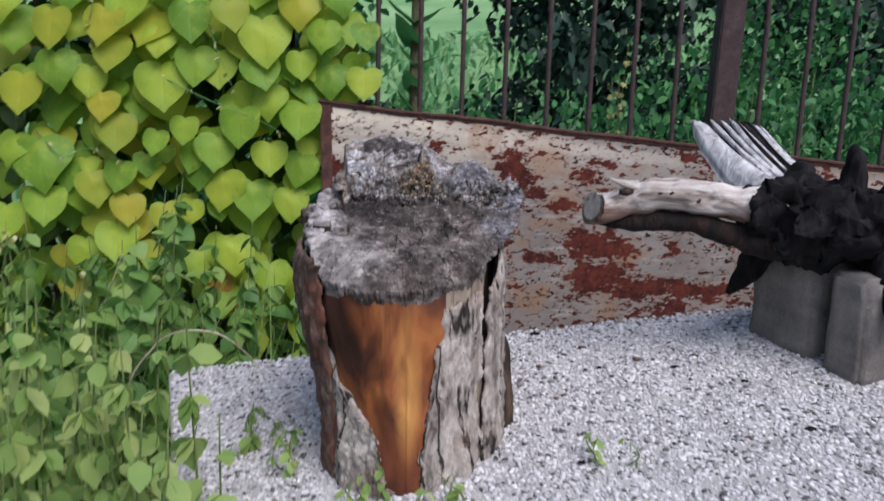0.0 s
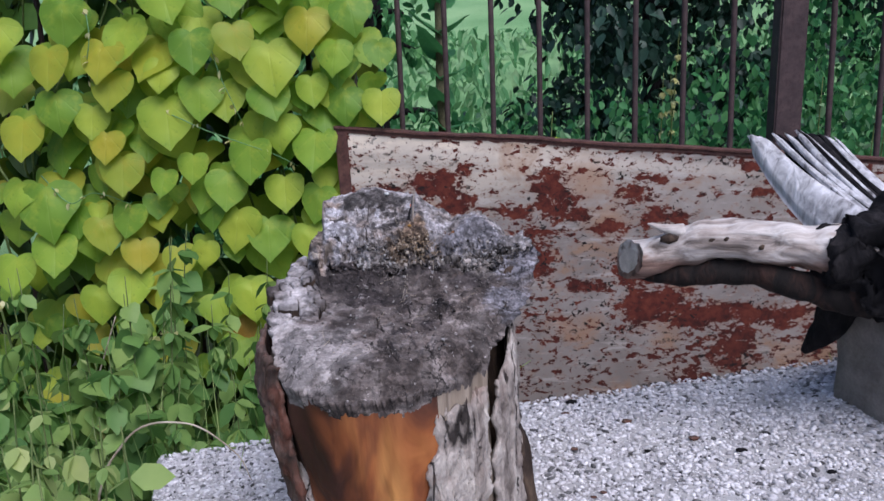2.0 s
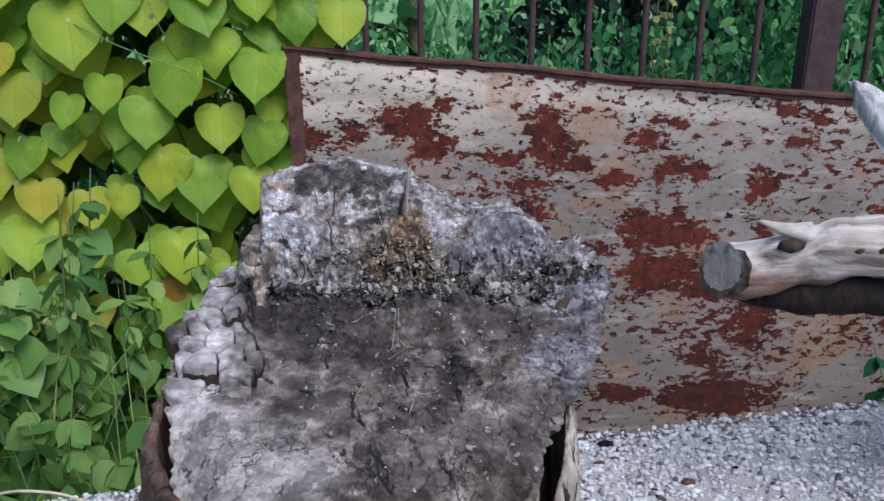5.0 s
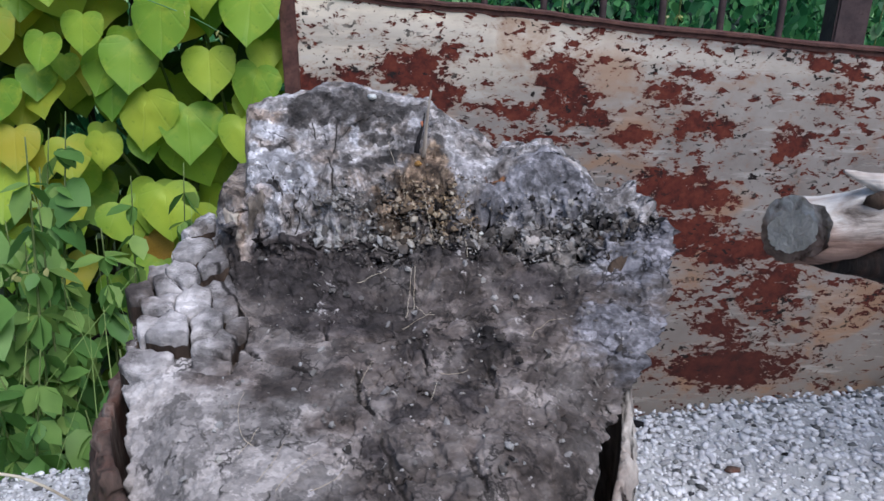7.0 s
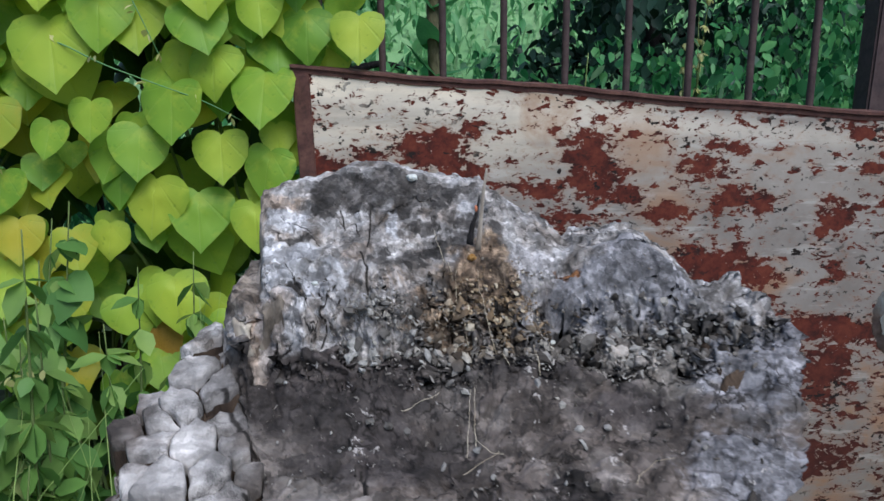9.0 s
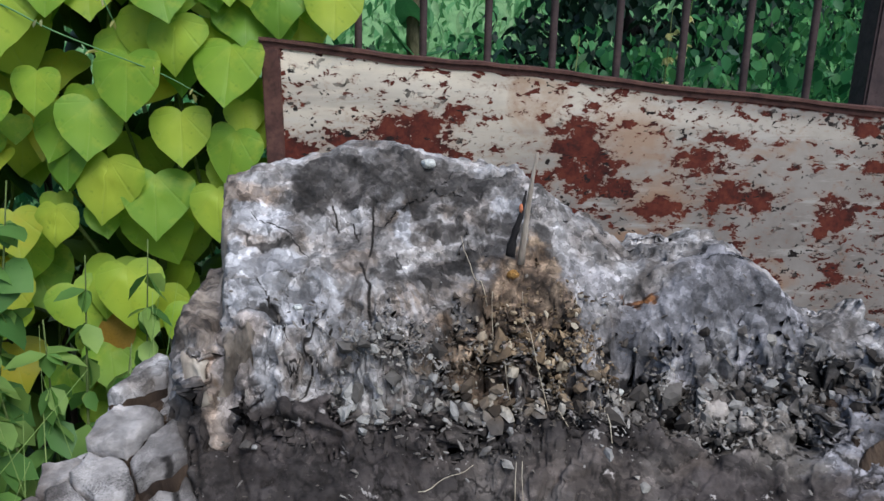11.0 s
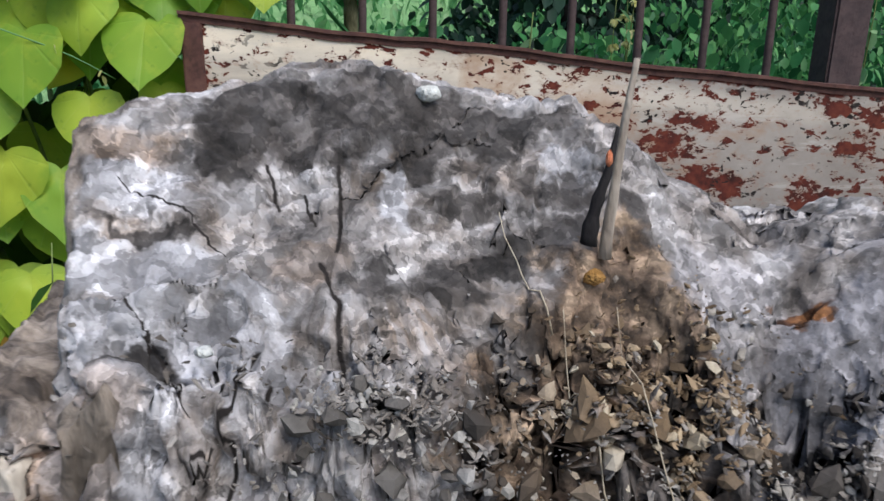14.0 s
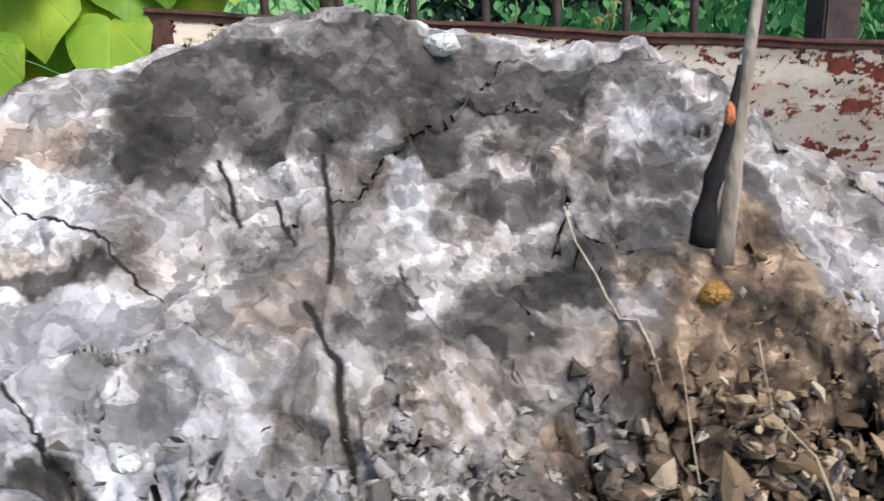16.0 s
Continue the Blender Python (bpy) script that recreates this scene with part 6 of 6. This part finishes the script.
def plant(name, label, category, at, stems, height, spread, leaves, size, shape, mat, seed, group="", lo=0.15):
    """An upright herb: several bent stems with leaves along them."""
    rng = random.Random(seed)
    ob = thing(name, label, category, at, group)
    spots = []
    for k in range(stems):
        h = height * rng.uniform(0.7, 1.1)
        a = rng.uniform(0, 6.28)
        tip = Vector((math.cos(a) * spread * rng.random(), math.sin(a) * spread * rng.random(), h))
        foot = Vector((tip.x * 0.25, tip.y * 0.25, -0.01))
        mid = foot.lerp(tip, 0.5) + Vector((rng.uniform(-0.03, 0.03), rng.uniform(-0.03, 0.03), 0))
        line = smooth_line([foot, mid, tip], 16)
        v, f = tube(line, [0.0028 * (1.15 - i / 16) * (height / 0.4) ** 0.5 for i in range(16)], 6)
        part("stem", mesh("stem", v, f, STEM), ob)
        for i in range(leaves):
            u = lo + (1 - lo) * rng.random() ** 0.8
            p = line[min(15, int(u * 15))]
            spots.append((p.x, p.y, p.z, size * rng.uniform(0.5, 1.15) * (1.25 - 0.6 * u)))
    v, f = small_leaves(spots, shape, seed)
    tagged(part("leaves", mesh("leaves", v, f, mat), ob), kind="stuff")
    return ob


WEEDS = [
    (-0.52, 1.42, 0.50, 5), (-0.66, 1.38, 0.46, 6), (-0.80, 1.45, 0.42, 6), (-0.42, 1.38, 0.30, 5), (-0.58, 1.28, 0.32, 6), (-0.74, 1.26, 0.33, 6), (-0.92, 1.35, 0.38, 6),
    (-0.36, 1.52, 0.34, 5), (-0.48, 1.62, 0.40, 5), (-0.70, 1.62, 0.45, 6), (-0.46, 1.14, 0.26, 6), (-0.58, 1.05, 0.30, 6), (-0.72, 1.08, 0.32, 6), (-0.47, 0.98, 0.28, 6), (-0.55, 0.90, 0.30, 6), (-0.46, 0.84, 0.33, 7), (-0.38, 0.92, 0.31, 7), (-0.34, 0.82, 0.33, 7), (-0.30, 0.74, 0.32, 7), (-0.40, 0.72, 0.36, 7), (-0.27, 0.66, 0.30, 7), (-0.41, 1.02, 0.29, 7), (-0.50, 0.72, 0.33, 7), (-0.60, 0.80, 0.36, 7), (-0.40, 1.22, 0.27, 6), (-0.66, 0.94, 0.36, 7), (-0.95, 1.62, 0.46, 6),
]
for k, (x, y, top, st) in enumerate(WEEDS):
    top += 0.07 * (y < 1.0)
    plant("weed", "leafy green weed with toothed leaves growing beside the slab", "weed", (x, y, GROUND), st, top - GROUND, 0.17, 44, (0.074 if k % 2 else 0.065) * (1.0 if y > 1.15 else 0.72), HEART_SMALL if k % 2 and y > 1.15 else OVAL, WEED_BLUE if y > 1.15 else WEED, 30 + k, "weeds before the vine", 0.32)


for k, (x, y, z) in enumerate(((-0.669, 1.45, 0.337), (-0.517, 1.45, 0.321), (-0.60, 1.36, 0.20), (-0.78, 1.40, 0.40))):
    ob = plant("flowering_weed", "slender weed with tiny pale yellow flowers", "weed", (x, y, GROUND), 2, z - GROUND, 0.03, 14, 0.06, OVAL, WEED, 120 + k, "flowering weeds before the vine", 0.4)
    rng_f = random.Random(k)
    v, f = small_leaves([(rng_f.gauss(0, 0.012), rng_f.gauss(0, 0.012), z - GROUND + rng_f.gauss(0, 0.010), 0.013) for _ in range(16)], OVAL, k)
    tagged(part("flowers", mesh("flowers", v, f, PETAL), ob, "tiny pale yellow flowers"), kind="stuff")


def build_grass(name, label, at, n, length, seed, spread, mat):
    rng = random.Random(seed)
    pieces = []
    for _ in range(n):
        a, L = rng.uniform(0, 6.28), length * rng.uniform(0.5, 1.1)
        bx, by = rng.gauss(0, spread), rng.gauss(0, spread)
        lean = rng.uniform(0.1, 0.7)
        w = 0.0025 * rng.uniform(0.6, 1.3)
        vs, fs = [], []
        for i in range(6):
            u = i / 5
            p = Vector((bx + math.cos(a) * lean * L * u * u, by + math.sin(a) * lean * L * u * u, L * (u - 0.35 * lean * u * u)))
            s = Vector((-math.sin(a), math.cos(a), 0)) * w * (1 - u * 0.9)
            vs += [p - s, p + Vector((0, 0, w * 0.3)), p + s]
            if i:
                k = 3 * i
                fs += [(k - 3, k - 2, k + 1, k), (k - 2, k - 1, k + 2, k + 1)]
        pieces.append((vs, fs))
    v, f = joined(pieces)
    ob = part(name, mesh(name, v, f, mat))
    ob.location = at
    tagged(ob, label, "grass", kind="stuff")


for k, (x, y) in enumerate(((-0.40, 1.22), (-0.55, 1.20), (-0.68, 1.18), (-0.85, 1.25), (-0.30, 1.35))):
    build_grass("grass_tuft", "thin green grass blades among the weeds", (x, y, GROUND), 26, 0.74, 60 + k, 0.05, WEED)

for k, (x, y, s) in enumerate(((0.195, 0.80, 0.04), (-0.17, 0.86, 0.05), (-0.21, 0.92, 0.06), (-0.06, 0.765, 0.05), (0.01, 0.745, 0.045))):
    plant("seedling", "small green seedling rooted in a slab joint", "seedling", (x, y, slab_z(x, y)), 3, s, 0.02, 6, 0.022, OVAL, WEED, 80 + k, "seedlings on the slab", 0.3)

# curved dry stalk before the vine
v, f = tube(smooth_line([(-0.45, 1.05, GROUND), (-0.44, 1.04, 0.18), (-0.38, 1.03, 0.322), (-0.30, 1.02, 0.347), (-0.245, 1.02, 0.310), (-0.225, 1.01, 0.280)], 40), [0.0018 * (1.1 - i / 50) for i in range(40)], 7)
tagged(part("curved_stalk", mesh("curved_stalk", v, f, STRAW)), "pale bent grass stalk arching before the vine", "stalk")
v, f = tube(smooth_line([(-0.72, 1.42, GROUND), (-0.665, 1.41, 0.12), (-0.631, 1.40, 0.227), (-0.593, 1.40, 0.319), (-0.571, 1.40, 0.370)], 30), [0.0022 * (1.1 - i / 40) for i in range(30)], 7)
tagged(part("dry_stalk", mesh("dry_stalk", v, f, STRAW)), "straight pale dry stalk among the weeds", "stalk")


plant("fern_weed", "dark green weed in the shade before the panel", "weed", (0.82, 1.72, GROUND), 6, 0.46, 0.14, 30, 0.07, OVAL, SHRUB, 95, "", 0.4)


# ---- beyond the fence ----
def thicket(name, label, cx, cy, rx, ry, h, n, size, shape, mat, seed, low=0.0, power=0.7):
    rng = np.random.default_rng(seed)
    spots = []
    while len(spots) < n:
        a, r = rng.uniform(0, 6.283), math.sqrt(rng.random())
        x, y = cx + rx * r * math.cos(a), cy + ry * r * math.sin(a)
        top = h * (0.55 + 0.45 * (1 - r * r)) * (1 + 0.45 * n3(x, y, 0, 2.6, seed))
        z = low + (top - low) * rng.random() ** power
        if n3(x, y, z, 5.0, seed + 3) > -0.18:
            spots.append((x, y, z + ground_z(x, y), size * rng.uniform(0.5, 1.2)))
    v, f = small_leaves(spots, shape, seed)
    ob = part(name, mesh(name, v, f, mat))
    tagged(ob, label, "shrub", kind="stuff")


thicket("undergrowth", "low dense green undergrowth behind the fence", 0.9, 2.65, 2.6, 0.36, 0.80, 9000, 0.042, OVAL, SHRUB, 21, 0.3)
thicket("undergrowth", "tangled green weeds behind the fence", 1.0, 3.4, 2.8, 0.5, 0.98, 12000, 0.045, OVAL, SHRUB, 22, 0.3)
thicket("bramble", "sunlit pale green weeds behind the fence", 0.55, 2.9, 1.5, 0.5, 0.92, 1100, 0.05, LANCE, LIGHT_GRASS, 23, 0.35)
thicket("small_leaved_shrub", "green shrub with small leaves behind the post", 1.75, 4.1, 0.55, 0.4, 1.7, 2600, 0.05, OVAL, SHRUB, 25, 0.4)
thicket("meadow", "pale green meadow grass", 0.0, 8.0, 9.0, 2.6, 0.4, 7000, 0.20, LANCE, LIGHT_GRASS, 24)


def tree(name, label, x, y, h, spread, n, size, mat, seed, trunk_r=0.06):
    rng = random.Random(seed)
    ob = thing(name, label, "tree", (x, y, ground_z(x, y)))
    line = smooth_line([(0, 0, -0.05), (rng.uniform(-0.06, 0.06), 0, h * 0.35), (rng.uniform(-0.1, 0.1), 0.05, h * 0.7), (0, 0, h * 0.97)], 20)
    v, f = tube(line, [trunk_r * (1.05 - 0.9 * i / 20) for i in range(20)], 12, 0.2, 8)
    part("trunk", mesh("trunk", v, f, CHAR), ob, "dark trunk")
    spots = []
    for k in range(26):
        u = 0.12 + 0.85 * k / 26
        p = line[int(u * 19)]
        a = k * 2.4
        L = spread * (1 - 0.6 * u) * rng.uniform(0.7, 1.15)
        q = p + Vector((math.cos(a) * L, math.sin(a) * L, rng.uniform(-0.05, 0.25) * L))
        mid = p.lerp(q, 0.55) + Vector((0, 0, 0.12 * L))
        limb = smooth_line([p, mid, q], 10)
        v, f = tube(limb, [trunk_r * 0.28 * (1.1 - i / 10) for i in range(10)], 6)
        part("limb", mesh("limb", v, f, CHAR), ob)
        for _ in range(n // 26):
            c = limb[rng.randrange(3, 10)]
            s = 0.16 * spread
            spots.append((c.x + rng.gauss(0, s), c.y + rng.gauss(0, s), c.z + rng.gauss(0, s * 0.8), size * rng.uniform(0.5, 1.2)))
    v, f = small_leaves(spots, OVAL, seed)
    tagged(part("crown", mesh("crown", v, f, mat), ob, "dense leaves with gaps"), kind="stuff")


tree("dark_tree", "dark green tree with low branches behind the fence", 0.85, 4.6, 3.4, 0.80, 12000, 0.07, DARK_TREE, 41)
tree("dark_tree", "dark blue-green tree with low branches", 2.45, 5.4, 3.8, 1.1, 7000, 0.09, DARK_TREE, 42)
tree("far_tree", "broad green tree beyond the meadow", -3.2, 9.5, 4.5, 1.7, 5000, 0.18, SHRUB, 44, 0.12)
tree("far_tree", "broad green tree beyond the meadow", 6.5, 11.5, 5.0, 2.2, 5000, 0.2, SHRUB, 45, 0.12)
tree("far_tree", "green tree at the meadow edge", 1.6, 19.0, 5.0, 2.4, 4000, 0.28, SHRUB, 46, 0.14)
tree("far_tree", "green tree at the meadow edge", -6.0, 16.0, 5.5, 2.6, 4000, 0.28, SHRUB, 47, 0.14)

tree("bare_trunk", "brown trunk of a leafy tree behind the vine", -0.95, 6.2, 4.2, 0.6, 1500, 0.10, SHRUB, 48, 0.14)


def build_stalk():
    ob = thing("tall_stalk", "tall brown stalk with opposite dark green leaves behind the bars", "plant", (-0.085, 2.27, GROUND))
    line = smooth_line([(0, 0, -0.01), (0.006, 0, 0.5), (-0.004, 0, 0.9), (0.004, 0, 1.28), (0.0, 0, 1.5)], 30)
    v, f = tube(line, [lerp(i, [0, 20, 29], [0.014, 0.012, 0.006]) for i in range(30)], 12, 0.15, 30)
    part("stem", mesh("stem", v, f, STALK), ob, "brown-green stem")
    blade = heart_leaf(9.0, 0.15, 3, 14)
    me = mesh("leaf", [(x * 0.55, y, z) for x, y, z in blade[0]], blade[1], SHRUB)
    rng = random.Random(8)
    for k, h in enumerate((0.90, 0.96, 1.03, 1.08, 1.14, 1.20, 1.26, 1.32, 1.38, 1.45)):
        for side in (0, 180):
            m = Matrix.Translation((0, 0, h)) @ pose(0, 0, 0, 0, 0, 90 + side + (75 if k % 2 else 5) + rng.uniform(-20, 20)) @ pose(0, 0, 0, rng.uniform(-55, -15), 0, 0)
            part("leaf", me, ob, "", m @ Matrix.Scale(rng.uniform(0.08, 0.13), 4))


build_stalk()


# leafy sprigs in the gap between panel and fence
for k, (x, y, z, mat) in enumerate(((0.17, 2.03, 0.63, VINE), (0.30, 2.06, 0.60, LIGHT_GRASS), (0.52, 2.10, 0.575, SHRUB), (0.86, 2.30, 0.62, LIGHT_GRASS), (0.63, 2.28, 0.60, SHRUB), (0.98, 2.28, 0.66, LIGHT_GRASS))):
    plant("sprig", "fresh green sprig growing up behind the panel", "weed", (x, y, GROUND), 2, z - GROUND, 0.05, 9, 0.05, HEART_SMALL if k < 2 else OVAL, mat, 140 + k, "sprigs behind the panel", 0.75)
plant("blooming_shrub", "shrub shoot with pale blossoms behind the fence", "shrub", (0.62, 3.05, GROUND), 3, 1.16, 0.07, 34, 0.036, OVAL, PETAL, 151, "", 0.82)
